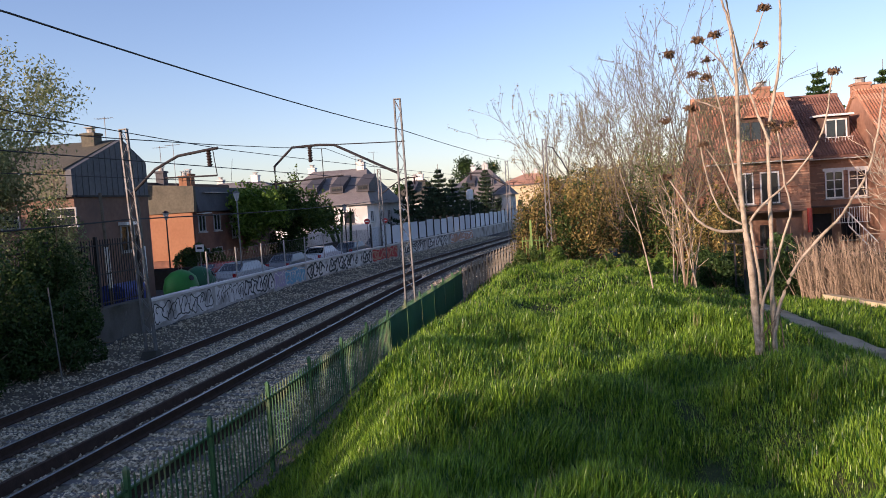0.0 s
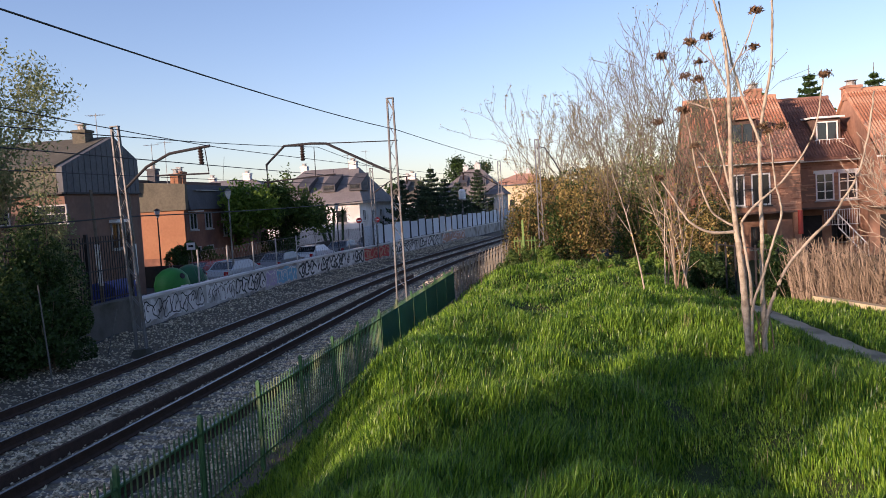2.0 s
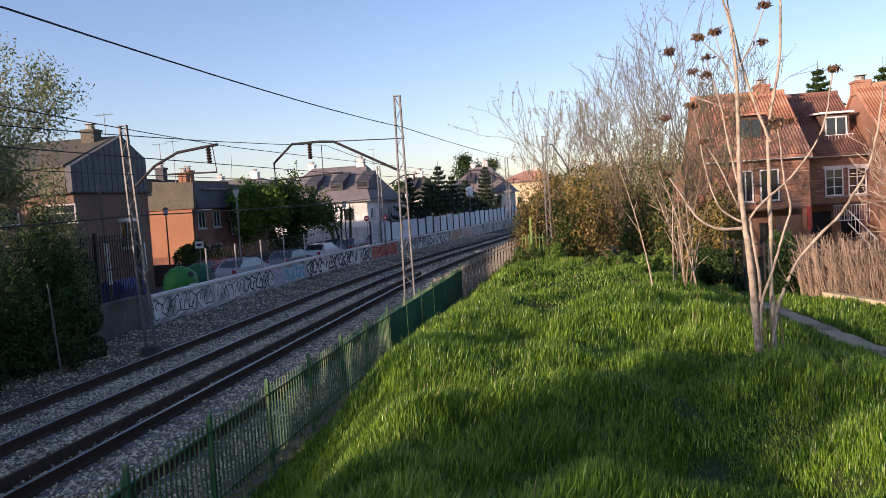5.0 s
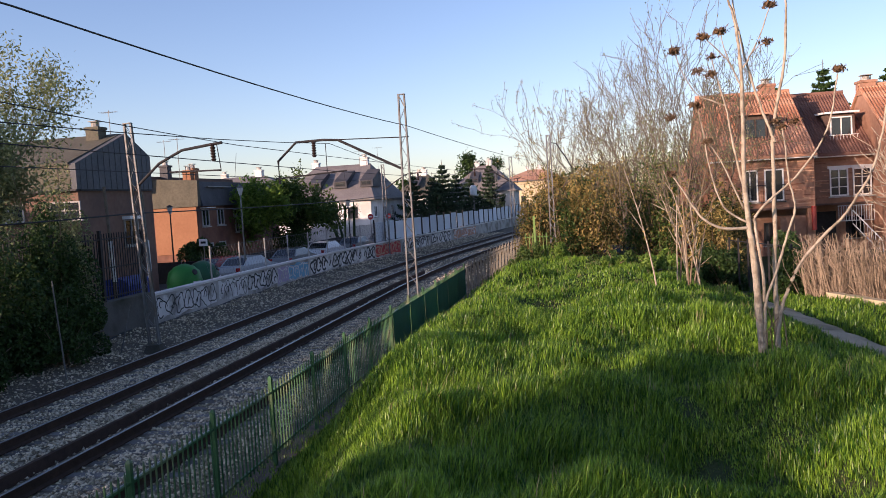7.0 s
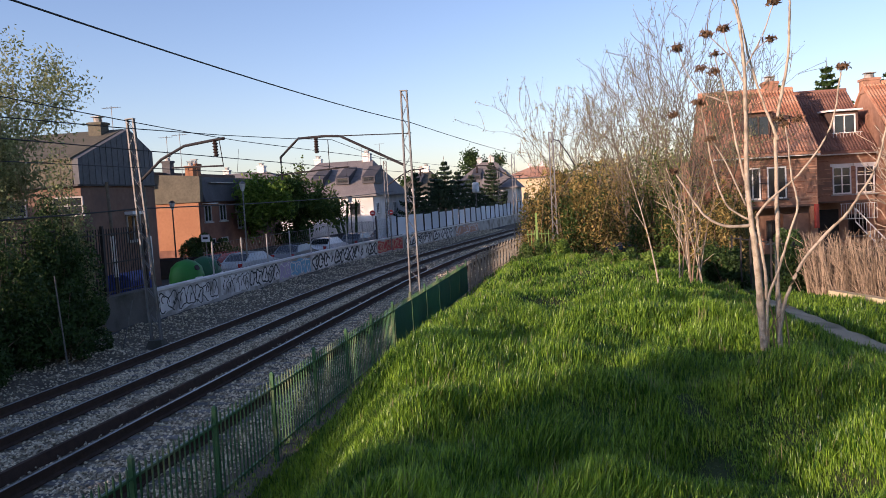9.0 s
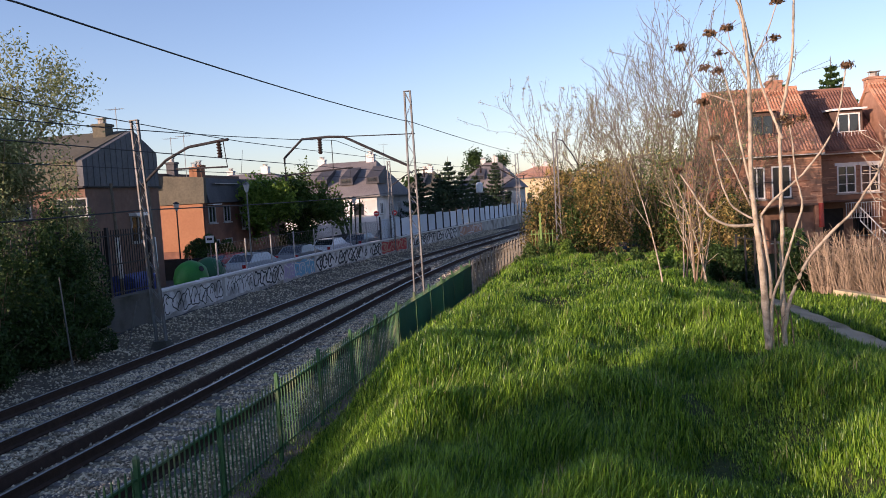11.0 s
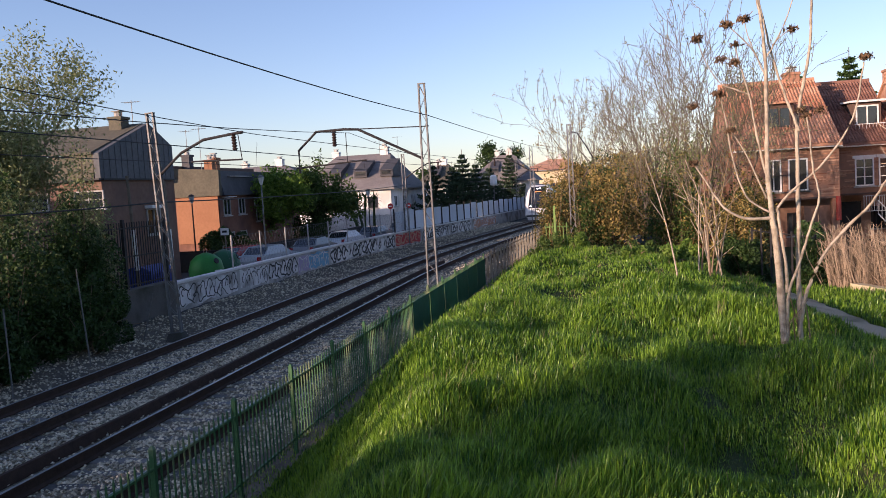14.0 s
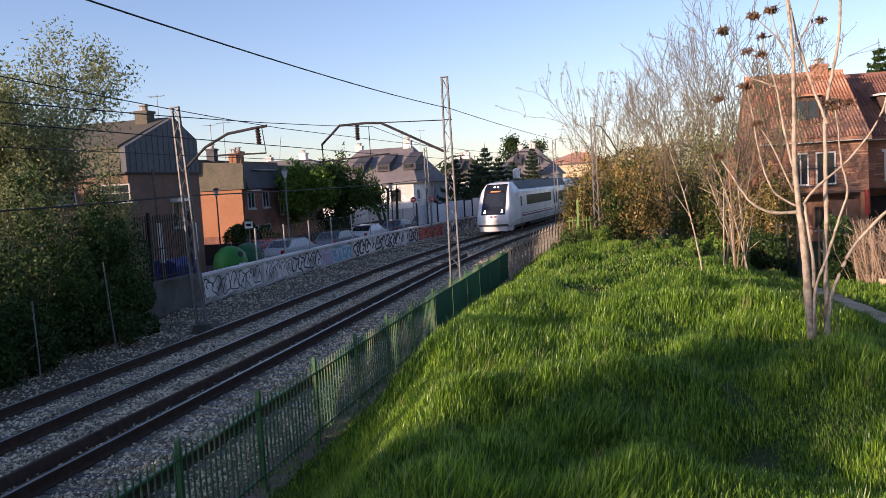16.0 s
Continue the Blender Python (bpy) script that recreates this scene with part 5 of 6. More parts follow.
def grow(b, rnd, p, d, L, r, depth, spread, tips, lift=0.15, kids=(2, 3), wob=0.18, shrink=0.72, nodes=None, floor=0.0):
    """A limb that bends, tapers and forks."""
    pts, rad = [p.copy()], [r]
    seg = 3
    for i in range(seg):
        d = (d + Vector((rnd.gauss(0, wob), rnd.gauss(0, wob), rnd.gauss(0, wob) + lift * 0.5))).normalized()
        p = p + d * L / seg
        pts.append(p.copy())
        rad.append(r * (1 - 0.35 * (i + 1) / seg))
        if nodes is not None and depth <= 2:
            nodes.append(p.copy())
    b.tube(pts, [max(q, floor) for q in rad], 7 if r > 0.06 else (5 if r > 0.02 else 3), cap=r > 0.02)
    if depth == 0:
        tips.append(p.copy())
        return
    for i in range(rnd.randint(*kids) + (1 if depth > 2 else 0)):
        a = rnd.uniform(0, 6.28)
        side = d.cross(Vector((math.cos(a), math.sin(a), 0.3))).normalized()
        nd = (d + side * spread * rnd.uniform(0.6, 1.3) + Vector((0, 0, lift))).normalized()
        q = pts[rnd.randint(1, seg)] if i else p
        grow(b, rnd, q.copy(), nd, L * shrink * rnd.uniform(0.75, 1.2), rad[-1] * 0.68, depth - 1, spread, tips, lift, kids, wob, shrink, nodes, floor)


def tree(name, label, at, height, r, seed, depth=4, spread=0.6, bark=None, leaf=None, n_leaf=0, leaf_size=0.06, puff=0.35, long=1.0, droop=0.0, lift=0.15, kids=(2, 3), first=0.3, stems=1, group="", shrink=0.72, lean=(0, 0), floor=0.004):
    rnd, rng = random.Random(seed), np.random.default_rng(seed)
    t = thing(name, label, "tree" if "tree" in name else "shrub", at, group)
    b, tips, nodes = Build(), [], []
    for s in range(stems):
        d = Vector((rnd.gauss(0, 0.25) if stems > 1 else lean[0], rnd.gauss(0, 0.25) if stems > 1 else lean[1], 1)).normalized()
        o = Vector((rnd.gauss(0, 0.12), rnd.gauss(0, 0.12), -0.3)) if stems > 1 else Vector((0, 0, -0.3))
        grow(b, rnd, o, d, height * first, r, depth, spread, tips, lift, kids, 0.14, shrink, nodes, floor)
    part("trunk", b, bark or M_BARK, t)
    if leaf and n_leaf:
        c = np.array([tuple(p) for p in tips + nodes])
        pts = c[rng.integers(0, len(c), n_leaf)] + rng.normal(size=(n_leaf, 3)) * puff
        v, f = leaves(rng, pts, leaf_size, long, droop)
        part("crown", mesh_np("crown", v, f, leaf), None, t)
    return t


def mound(name, label, at, radii, n, size, leaf, seed, lumps=14, twigs=30, bark=None, group="", long=1.0, extra=None, cat="shrub"):
    """A dense shrub: many lumps of leaves on a fan of stems."""
    rnd, rng = random.Random(seed), np.random.default_rng(seed)
    t = thing(name, label, cat, at, group)
    R = np.array(radii)
    dirs = rng.normal(size=(lumps, 3))
    dirs[:, 2] = np.abs(dirs[:, 2]) * 0.9
    dirs /= np.linalg.norm(dirs, axis=1)[:, None]
    c = dirs * R * rng.uniform(0.35, 0.85, (lumps, 1))
    c[:, 2] = c[:, 2] + R[2] * 0.12
    rad = rng.uniform(0.18, 0.34, lumps)
    pick = rng.integers(0, lumps, n)
    q = rng.normal(size=(n, 3))
    q /= np.linalg.norm(q, axis=1)[:, None]
    pts = c[pick] + q * (rad[pick] * rng.uniform(0.55, 1.15, n) ** 0.6)[:, None] * R
    pts[:, 2] = np.maximum(pts[:, 2], 0.05)
    v, f = leaves(rng, pts, size, long)
    b = Build()
    for i in range(twigs):
        e = c[i % lumps] + rng.normal(size=3) * R * 0.22
        b.tube([(rnd.gauss(0, R[0] * 0.12), rnd.gauss(0, R[1] * 0.12), -0.2), tuple(e * 0.5 + np.array((0, 0, 0.1))), tuple(e)], [0.03, 0.02, 0.006], 4, cap=False)
    tagged(part("branching", b, bark or M_TWIG, t), kind="stuff")
    part("foliage", mesh_np("foliage", v, f, leaf), None, t)
    if extra:
        m2, n2 = extra
        pick = rng.integers(0, lumps, n2)
        q = rng.normal(size=(n2, 3))
        q /= np.linalg.norm(q, axis=1)[:, None]
        v, f = leaves(rng, c[pick] + q * (rad[pick])[:, None] * R * 1.1, size, long)
        part("dry_foliage", mesh_np("dry_foliage", v, f, m2), None, t)
    return t


# trees and shrubs beside the railing
tree("elm_tree", "tall tree with fine pale spring leaves behind the railing", (-18.9, 24.6, 0), 11.4, 0.2, 11, depth=5, spread=0.55, leaf=M_LEAFPALE, n_leaf=27000, leaf_size=0.062, puff=0.32, long=1.2, droop=0.4, first=0.24, shrink=0.80)
tree("elm_tree", "tall tree with fine pale spring leaves behind the railing", (-20.5, 21.5, 0), 10.5, 0.2, 12, depth=5, spread=0.6, leaf=M_LEAFPALE, n_leaf=22000, leaf_size=0.062, puff=0.35, long=1.2, droop=0.4, first=0.24, shrink=0.80)
# shrubs at y below 10 are unseen, added to shade the tracks and near grass
for i, (x, y, rx, ry, rz) in enumerate(((-16.1, 22.2, 1.2, 2.2, 4.2), (-15.6, 18.6, 1.5, 2.6, 4.6), (-15.8, 14.6, 1.6, 2.6, 4.2), (-17.4, 24.0, 0.7, 1.4, 4.4), (-18.8, 20.5, 1.8, 3.2, 5.6), (-15.0, 21.0, 0.9, 2.2, 2.0), (-14.9, 16.6, 0.9, 2.4, 2.2), (-15.2, 12.0, 1.4, 2.0, 4.2), (-15.6, 8.5, 1.5, 2.3, 4.6), (-15.6, 4.5, 1.5, 2.3, 4.6), (-15.6, 0.5, 1.5, 2.3, 4.8), (-15.8, -3.5, 2.0, 2.6, 5.6), (-15.8, -6.9, 2.2, 2.0, 6.7), (-15.8, -9.2, 2.2, 2.0, 7.5), (-15.8, -11.1, 1.6, 1.2, 6.9), (-15.8, -14.6, 2.0, 2.0, 3.6), (-15.8, -18.0, 2.2, 2.6, 3.4))):
    mound("climbing_or_shade_shrub", "dense dark green shrub over the railing or added unseen for shade", (x, y, -0.15), (rx, ry, rz), 15000, 0.06 if y > 10 else 0.115, M_LEAFDARK if i not in (4,) else M_LEAF, 30 + i, 26, 30, group="verge shrubs")

for i, (x, y, z, rx, ry, rz) in enumerate(((-16.7, 23.6, 2.6, 1.5, 1.8, 3.4), (-18.2, 22.0, 2.6, 1.6, 2.4, 4.4))):
    mound("elm_sapling", "young elm with pale olive spring leaves", (x, y, 0), (rx, ry, rz + z), 11000, 0.055, M_LEAFPALE, 350 + i, 30, 40, group="verge shrubs")

# street trees and garden plants
tree("street_tree", "leafy green street tree behind the parked cars", (-22.3, 55.5, 0), 7.6, 0.16, 41, depth=5, spread=0.75, leaf=M_LEAFBRIGHT, n_leaf=14000, leaf_size=0.13, puff=0.27, first=0.27, shrink=0.78, group="street trees")
tree("street_tree", "leafy green street tree behind the parked cars", (-20.6, 58.0, 0), 6.6, 0.15, 42, depth=5, spread=0.8, leaf=M_LEAF, n_leaf=14000, leaf_size=0.13, puff=0.27, first=0.27, shrink=0.78, group="street trees")
mound("street_bush", "tall dark evergreen bush under the street trees", (-21.0, 57.0, 0), (1.9, 1.4, 3.6), 9000, 0.10, M_LEAFDARK, 47, 20, 20)
mound("round_bush", "dark clipped garden bush by the orange wall", (-22.3, 45.7, 0.1), (2.0, 1.1, 2.6), 12000, 0.09, M_LEAFDARK, 44, 12, 10)


def conifer(at, h, r, seed, label, m=None):
    rnd, rng = random.Random(seed), np.random.default_rng(seed)
    t = thing("conifer_tree", label, "tree", at, "conifers")
    b = Build()
    b.tube([(0, 0, -0.3), (0, 0, h * 0.6), (0, 0, h)], [0.16, 0.09, 0.02], 7)
    P = []
    tiers = int(h / 0.55)
    for i in range(tiers):
        z = h * 0.06 + h * 0.90 * i / tiers
        rr = r * (1 - (i / tiers) ** 1.1) + 0.10
        n, a0 = max(5, int(11 * (1 - 0.5 * i / tiers))), rnd.uniform(0, 6.28)
        for k in range(n):
            a = a0 + 6.28 * k / n + rnd.gauss(0, 0.15)
            L = rr * rnd.uniform(0.65, 1.2)
            tip = rnd.uniform(0.10, 0.28) * L
            b.tube([(0, 0, z), (L * 0.6 * math.cos(a), L * 0.6 * math.sin(a), z - 0.05 * L), (L * math.cos(a), L * math.sin(a), z + tip)], [0.03, 0.018, 0.005], 3, cap=False)
            for j in range(14):
                u = (j + 2) / 15
                zz = z - 0.08 * L * u + tip * u ** 3
                sp = 0.30 * L * (1 - u) * 0.6 + 0.05
                for q in range(4):
                    e = rnd.gauss(0, sp)
                    P.append((L * u * math.cos(a) - e * math.sin(a), L * u * math.sin(a) + e * math.cos(a), zz - abs(e) * 0.25 + rnd.gauss(0, 0.05)))
    part("trunk", b, M_BARK, t)
    v, f = leaves(rng, np.array(P), 0.15, 1.4, 0.15)
    part("needles", mesh_np("needles", v, f, m or M_NEEDLE), None, t)


for i, (x, y, h, r) in enumerate(((-17.4, 84, 7.2, 2.6), (-15.2, 86, 6.4, 2.7), (-16.6, 91, 7.2, 2.6), (-14.9, 88, 8.4, 2.9), (-14.4, 94, 7.4, 2.8), (-12.4, 112, 9.0, 2.9), (-13.6, 100, 7.0, 2.8))):
    conifer((x, y, 0), h, r, 60 + i, "dark bushy conifer behind the panel fence")
for i, (x, y, h, r) in enumerate(((19.6, 70, 13.4, 5.2), (15.0, 66, 11.8, 4.2), (24.5, 70, 13.2, 5.2))):
    conifer((x, y, 0), h, r, 70 + i, "tall dark cedar behind the brick houses", M_LEAFDARK)


def yucca(at, seed):
    rnd = random.Random(seed)
    t = thing("palm_shrub", "dark spiky palm before the white house", "shrub", at)
    b = Build()
    for s in range(5):
        o = Vector((rnd.gauss(0, 0.5), rnd.gauss(0, 0.3), 0))
        top = o + Vector((rnd.gauss(0, 0.8), rnd.gauss(0, 0.3), rnd.uniform(2.0, 4.2)))
        b.tube([o, top], [0.14, 0.1], 6)
        for k in range(46):
            d = Vector((rnd.gauss(0, 1), rnd.gauss(0, 1), rnd.gauss(0.4, 0.7))).normalized()
            side = d.cross(Vector((0, 0, 1))).normalized() * 0.05
            e = top + d * 0.95
            m1 = top + d * 0.55
            b.face([top - side * 0.6, top + side * 0.6, m1 + side, m1 - side])
            b.face([m1 - side, m1 + side, e + Vector((0, 0, -0.12))])
    part("spiky_leaves", b, M_LEAFDARK, t)


yucca((-20.3, 69.5, 0), 5)

# the overgrown corner beyond the grass: rusty bushes and bare trees
for i, (x, y, rx, ry, rz, m) in enumerate(((0.2, 33.4, 1.3, 1.6, 4.2, M_LEAFRUST), (2.2, 40.6, 1.8, 1.6, 5.6, M_LEAFRUST), (3.2, 35.5, 1.6, 2.0, 4.9, M_LEAF), (-0.6, 40.0, 1.0, 2.0, 4.2, M_LEAFRUST), (5.0, 33.0, 1.4, 1.6, 3.4, M_LEAFRUST), (6.0, 36.5, 1.3, 1.5, 4.2, M_LEAFRUST), (0.8, 50.0, 1.6, 3.0, 5.0, M_LEAFRUST), (3.5, 50.0, 2.4, 3.0, 5.2, M_LEAFRUST), (-2.3, 38.6, 0.9, 1.4, 4.4, M_LEAFRUST), (-1.5, 42.0, 1.4, 2.0, 5.2, M_LEAFRUST), (-0.7, 33.2, 1.1, 1.2, 2.6, M_LEAF))):
    mound("wild_bush", "tangled wild bush with rusty spring leaves", (x, y, hill(x, y) - 0.15), (rx, ry, rz), 8500, 0.064, m, 80 + i, 30, 110, bark=M_TWIG, group="wild bushes", extra=(M_LEAFDARK if m is M_LEAFRUST else M_LEAFRUST, 2200))
for i, (x, y, h, ln) in enumerate(((-1.4, 45.0, 14.0, (0, 0)), (0.6, 41.0, 12.8, (0, 0)), (1.7, 36.5, 12.5, (-0.06, 0)), (4.9, 36.0, 12.4, (-0.14, 0)), (5.7, 38.0, 12.0, (-0.06, 0)), (3.4, 40.0, 12.0, (0, 0)), (4.2, 34.0, 9.5, (-0.1, 0)))):
    tree("bare_tree", "nearly bare tree with fine pale budding twigs", (x, y, -0.3), h, 0.13, 100 + i, depth=6 if i > 1 else 5, spread=0.58, floor=0.009, bark=M_GREYTWIG, leaf=M_LEAFPALE if i > 1 else M_LEAFRUST, n_leaf=2600, leaf_size=0.04, puff=0.06, lift=0.15, kids=(2, 2), first=0.25, group="bare trees", shrink=0.81, lean=ln)
tree("bare_tree", "crooked bare tree before the brick houses", (11.4, 30.0, 0.1), 8.6, 0.16, 120, depth=5, spread=0.65, bark=M_PALEBARK, lift=0.08, first=0.30, group="bare trees", shrink=0.76, floor=0.010)
for i, (x, y, h) in enumerate(((2.0, 58, 6.5), (7.5, 62, 6.2), (-1.0, 72, 6.5), (13, 66, 6.8), (30, 60, 7), (38, 75, 8), (4, 90, 8), (12, 110, 9), (22, 95, 9), (48, 100, 10), (-3, 125, 8))):
    tree("leafy_tree", "yellow-green leafy tree in the distance", (x, y, -0.2), h, 0.16, 130 + i, depth=4, spread=0.7, leaf=M_LEAFBRIGHT if i % 2 else M_LEAFRUST, n_leaf=6000, leaf_size=0.17, puff=0.5, first=0.32, group="far trees")
for i in range(16):
    x = -150 + i * 10.5
    tree("leafy_tree", "dark leafy tree on the skyline", (x, 170 + 20 * math.sin(i * 1.7), -0.2), 8.5 + 2 * math.sin(i * 2.9), 0.25, 160 + i, depth=4, spread=0.75, leaf=M_LEAFDARK if i % 2 else M_LEAF, n_leaf=2600, leaf_size=0.5, puff=0.9, first=0.3, group="far trees")


tree("umbrella_pine_tree", "flat-topped dark pine above the far roofs", (-15.2, 122, 0), 12.5, 0.3, 400, depth=3, spread=1.1, leaf=M_LEAFDARK, n_leaf=6000, leaf_size=0.2, puff=0.5, lift=0.05, first=0.5, shrink=0.5)


# ---- the pale slender tree with dried seed heads ----
def slender_tree():
    t = thing("slender_tree", "slender pale-stemmed tree with dried brown seed heads", "tree", (2.18, 10.7, 1.80))
    rnd, rng = random.Random(7), np.random.default_rng(7)

    def head(p, size):
        b = Build()
        for q in range(9):
            e = Vector(p) + Vector((rnd.gauss(0, size), rnd.gauss(0, size), rnd.gauss(0.0, size * 0.6)))
            b.tube([p, e], [0.004, 0.002], 3, cap=False)
        st = part("stalks", b, M_SEED, t)
        n = 70
        pts = np.array(p) + rng.normal(size=(n, 3)) * (size, size, size * 0.55)
        v, f = leaves(rng, pts, 0.021, 1.5, 0.5)
        tagged(part("seed_head", mesh_np("seed_head", v, f, M_SEED), None, t, "dried brown seed head"), kind="stuff")

    def stem(ln, r0, r1, dy, headed):
        """One stem through (x, z) bends, smoothly curved, with slight knots."""
        P, n = [], len(ln)
        for k in range(n - 1):
            p0, p1, p2, p3 = (Vector(ln[max(0, min(n - 1, k + q))]) for q in (-1, 0, 1, 2))
            for q in range(6):
                u = q / 6
                c = 0.5 * ((2 * p1) + (p2 - p0) * u + (2 * p0 - 5 * p1 + 4 * p2 - p3) * u * u + (3 * p1 - p0 - 3 * p2 + p3) * u ** 3)
                P.append((c.x + rnd.gauss(0, 0.003), dy * min(1.0, (k + u) * 0.7), c.y))
        P.append((ln[-1][0], dy, ln[-1][1]))
        m = len(P)
        b = Build()
        b.tube(P, [0.64 * (r0 + (r1 - r0) * (j / (m - 1)) ** 0.75) * (1.16 if j % 9 == 5 else rnd.uniform(0.96, 1.04)) for j in range(m)], 8)
        part("stem", b, M_PALEBARK, t, smooth=True)
        if headed:
            head(P[-1], 0.032)

    stem([(0.0, 0.03), (-0.04, 0.76), (-0.08, 1.34), (-0.11, 1.66), (-0.15, 2.23), (-0.14, 3.09), (-0.14, 3.59), (-0.19, 4.17), (-0.27, 4.49), (-0.32, 4.73)], 0.082, 0.014, 0, False)
    stem([(0.19, 0.0), (0.2, 0.79), (0.22, 1.48), (0.23, 2.24), (0.23, 2.72), (0.28, 3.07), (0.39, 3.6), (0.43, 4.07), (0.44, 4.4), (0.43, 4.68)], 0.052, 0.018, 0.12, False)
    stem([(0.23, 2.67), (0.11, 3.08), (-0.05, 3.67), (-0.17, 4.28), (-0.2, 4.53)], 0.03, 0.016, 0.1, False)
    stem([(0.17, 0.11), (0.22, 0.56), (0.31, 0.84), (0.46, 1.15), (0.74, 1.48), (0.98, 1.71), (1.14, 1.95), (1.31, 2.24), (1.44, 2.69), (1.53, 3.25)], 0.04, 0.018, -0.1, False)
    stem([(0.03, 0.08), (0.04, 0.69), (0.16, 1.05), (0.31, 1.53), (0.41, 1.86), (0.35, 2.17), (0.32, 2.57), (0.29, 2.85)], 0.032, 0.014, -0.14, True)
    stem([(0.04, 0.68), (0.02, 1.0), (-0.06, 1.63), (-0.05, 1.77), (0.13, 1.97), (0.42, 2.21), (0.69, 2.55), (0.85, 2.9), (0.94, 3.39), (0.97, 3.49)], 0.034, 0.013, -0.12, True)
    stem([(-0.12, 1.62), (-0.43, 1.63), (-0.69, 1.78), (-0.91, 2.14), (-1.04, 2.35)], 0.036, 0.014, -0.08, True)
    stem([(-0.12, 1.68), (-0.4, 1.9), (-0.55, 2.39), (-0.62, 2.88), (-0.68, 3.19)], 0.024, 0.009, 0.05, True)
    stem([(-0.17, 1.87), (-0.4, 2.42), (-0.58, 2.73)], 0.022, 0.008, -0.05, True)
    stem([(-0.15, 2.06), (-0.27, 2.75), (-0.32, 3.14), (-0.44, 3.59), (-0.48, 3.8)], 0.026, 0.01, 0.07, True)
    stem([(-0.33, 3.16), (-0.51, 3.25), (-0.68, 3.35), (-0.84, 3.63), (-0.92, 3.89)], 0.016, 0.008, 0.07, True)
    stem([(-0.15, 3.38), (-0.28, 3.7), (-0.5, 3.96), (-0.58, 4.04)], 0.018, 0.008, 0, True)
    stem([(-0.26, 3.67), (-0.33, 3.86), (-0.37, 4.08)], 0.013, 0.007, 0, True)
    stem([(-0.12, 3.61), (0.06, 3.91), (0.21, 4.3), (0.23, 4.37)], 0.018, 0.008, 0.02, True)
    stem([(-0.05, 3.74), (0.05, 3.84), (0.18, 3.92)], 0.012, 0.007, 0.02, True)
    for x, z in [(-0.67, 3.62), (-0.5, 3.57), (-1.02, 3.07), (0.25, 2.92), (0.47, 2.91), (-0.71, 3.2), (-0.36, 4.1), (-0.94, 3.91), (1.0, 3.52), (0.22, 4.36), (-0.58, 4.04)]:
        head((x, 0.0, z), 0.036)
    # leaf litter and suckers at the foot
    for k in range(5):
        b = Build()
        o = Vector((rnd.uniform(0.0, 0.35), rnd.uniform(-0.1, 0.1), -0.1))
        b.tube([o, o + Vector((rnd.gauss(0, 0.05), 0, 0.4)), o + Vector((rnd.gauss(0.05, 0.12), 0, rnd.uniform(0.6, 0.95)))], [0.011, 0.009, 0.005], 5)
        part("sucker", b, M_TWIG, t)
    return t


slender_tree()
# clump of pale saplings
for k in range(11):
    rnd = random.Random(200 + k)
    b = Build()
    x, z, p = 0.0, -0.2, []
    dx = max(-0.26, min(0.26, rnd.gauss(0, 0.2)))
    h = rnd.uniform(1.6, 3.4)
    for i in range(7):
        p.append((x, rnd.gauss(0, 0.02), z))
        x += dx * h / 6 * (0.6 + 0.15 * i)
        z += h / 6
    b.tube(p, [0.023 - 0.0025 * i for i in range(7)], 6)
    for i in (3, 4, 5):
        e = Vector(p[i]) + Vector((rnd.gauss(0, 0.3), rnd.gauss(0, 0.2), rnd.uniform(0.2, 0.6)))
        b.tube([p[i], e], [0.012, 0.004], 4, cap=False)
    gx, gy = 2.65 + rnd.gauss(0, 0.32), 19.6 + rnd.gauss(0, 0.3)
    t = thing("sapling", "thin pale leafless sapling stem", "sapling", (gx, gy, hill(gx, gy)), "saplings")
    part("stem", b, M_PALEBARK if k % 3 else M_TWIG, t)
    rng = np.random.default_rng(200 + k)
    v, f = leaves(rng, np.array(p)[rng.integers(3, 7, 30)] + rng.normal(size=(30, 3)) * 0.16, 0.04)
    part("leaves", mesh_np("leaves", v, f, M_LEAFRUST), None, t)


# ---- dry hedge on a low wall ----
def hedge_x(y):
    return 5.5 + (21.7 - y) * 0.235


b = Build()
b.hexa([(hedge_x(20.5) - 0.12, 20.5, 0.3), (hedge_x(20.5) + 0.12, 20.5, 0.3), (hedge_x(11) + 0.12, 11, 0.9), (hedge_x(11) - 0.12, 11, 0.9), (hedge_x(20.5) - 0.12, 20.5, 1.25), (hedge_x(20.5) + 0.12, 20.5, 1.25), (hedge_x(11) + 0.12, 11, 1.50), (hedge_x(11) - 0.12, 11, 1.50)])
tagged(part("wall_hedge", b, M_CREAM), "low pale concrete wall under the hedge", "wall", kind="structure")
b = Build()
rnd = random.Random(9)
for k in range(1500):
    y = rnd.uniform(11, 22.5)
    x = hedge_x(y) + 0.35 + rnd.uniform(-0.12, 0.30)
    z = 0.85 + (28 - y) * 0.024
    h = rnd.uniform(0.6, 1.3) + 0.45 * (0.5 + 0.5 * math.sin(y * 5.1) * math.sin(y * 1.7))
    e = Vector((x + rnd.gauss(0, 0.2), y + rnd.gauss(0, 0.22), z + h))
    m1 = Vector((x, y, z)).lerp(e, 0.5) + Vector((rnd.gauss(0, 0.05), rnd.gauss(0, 0.05), 0))
    b.tube([(x, y, z - 0.1), m1, e], [0.014, 0.011, 0.006], 3, cap=False)
    for q in range(4):
        s = Vector((x, y, z)).lerp(e, rnd.random())
        b.tube([s, s + Vector((rnd.gauss(0, 0.14), rnd.gauss(0, 0.14), rnd.uniform(0.05, 0.3)))], [0.007, 0.003], 3, cap=False)
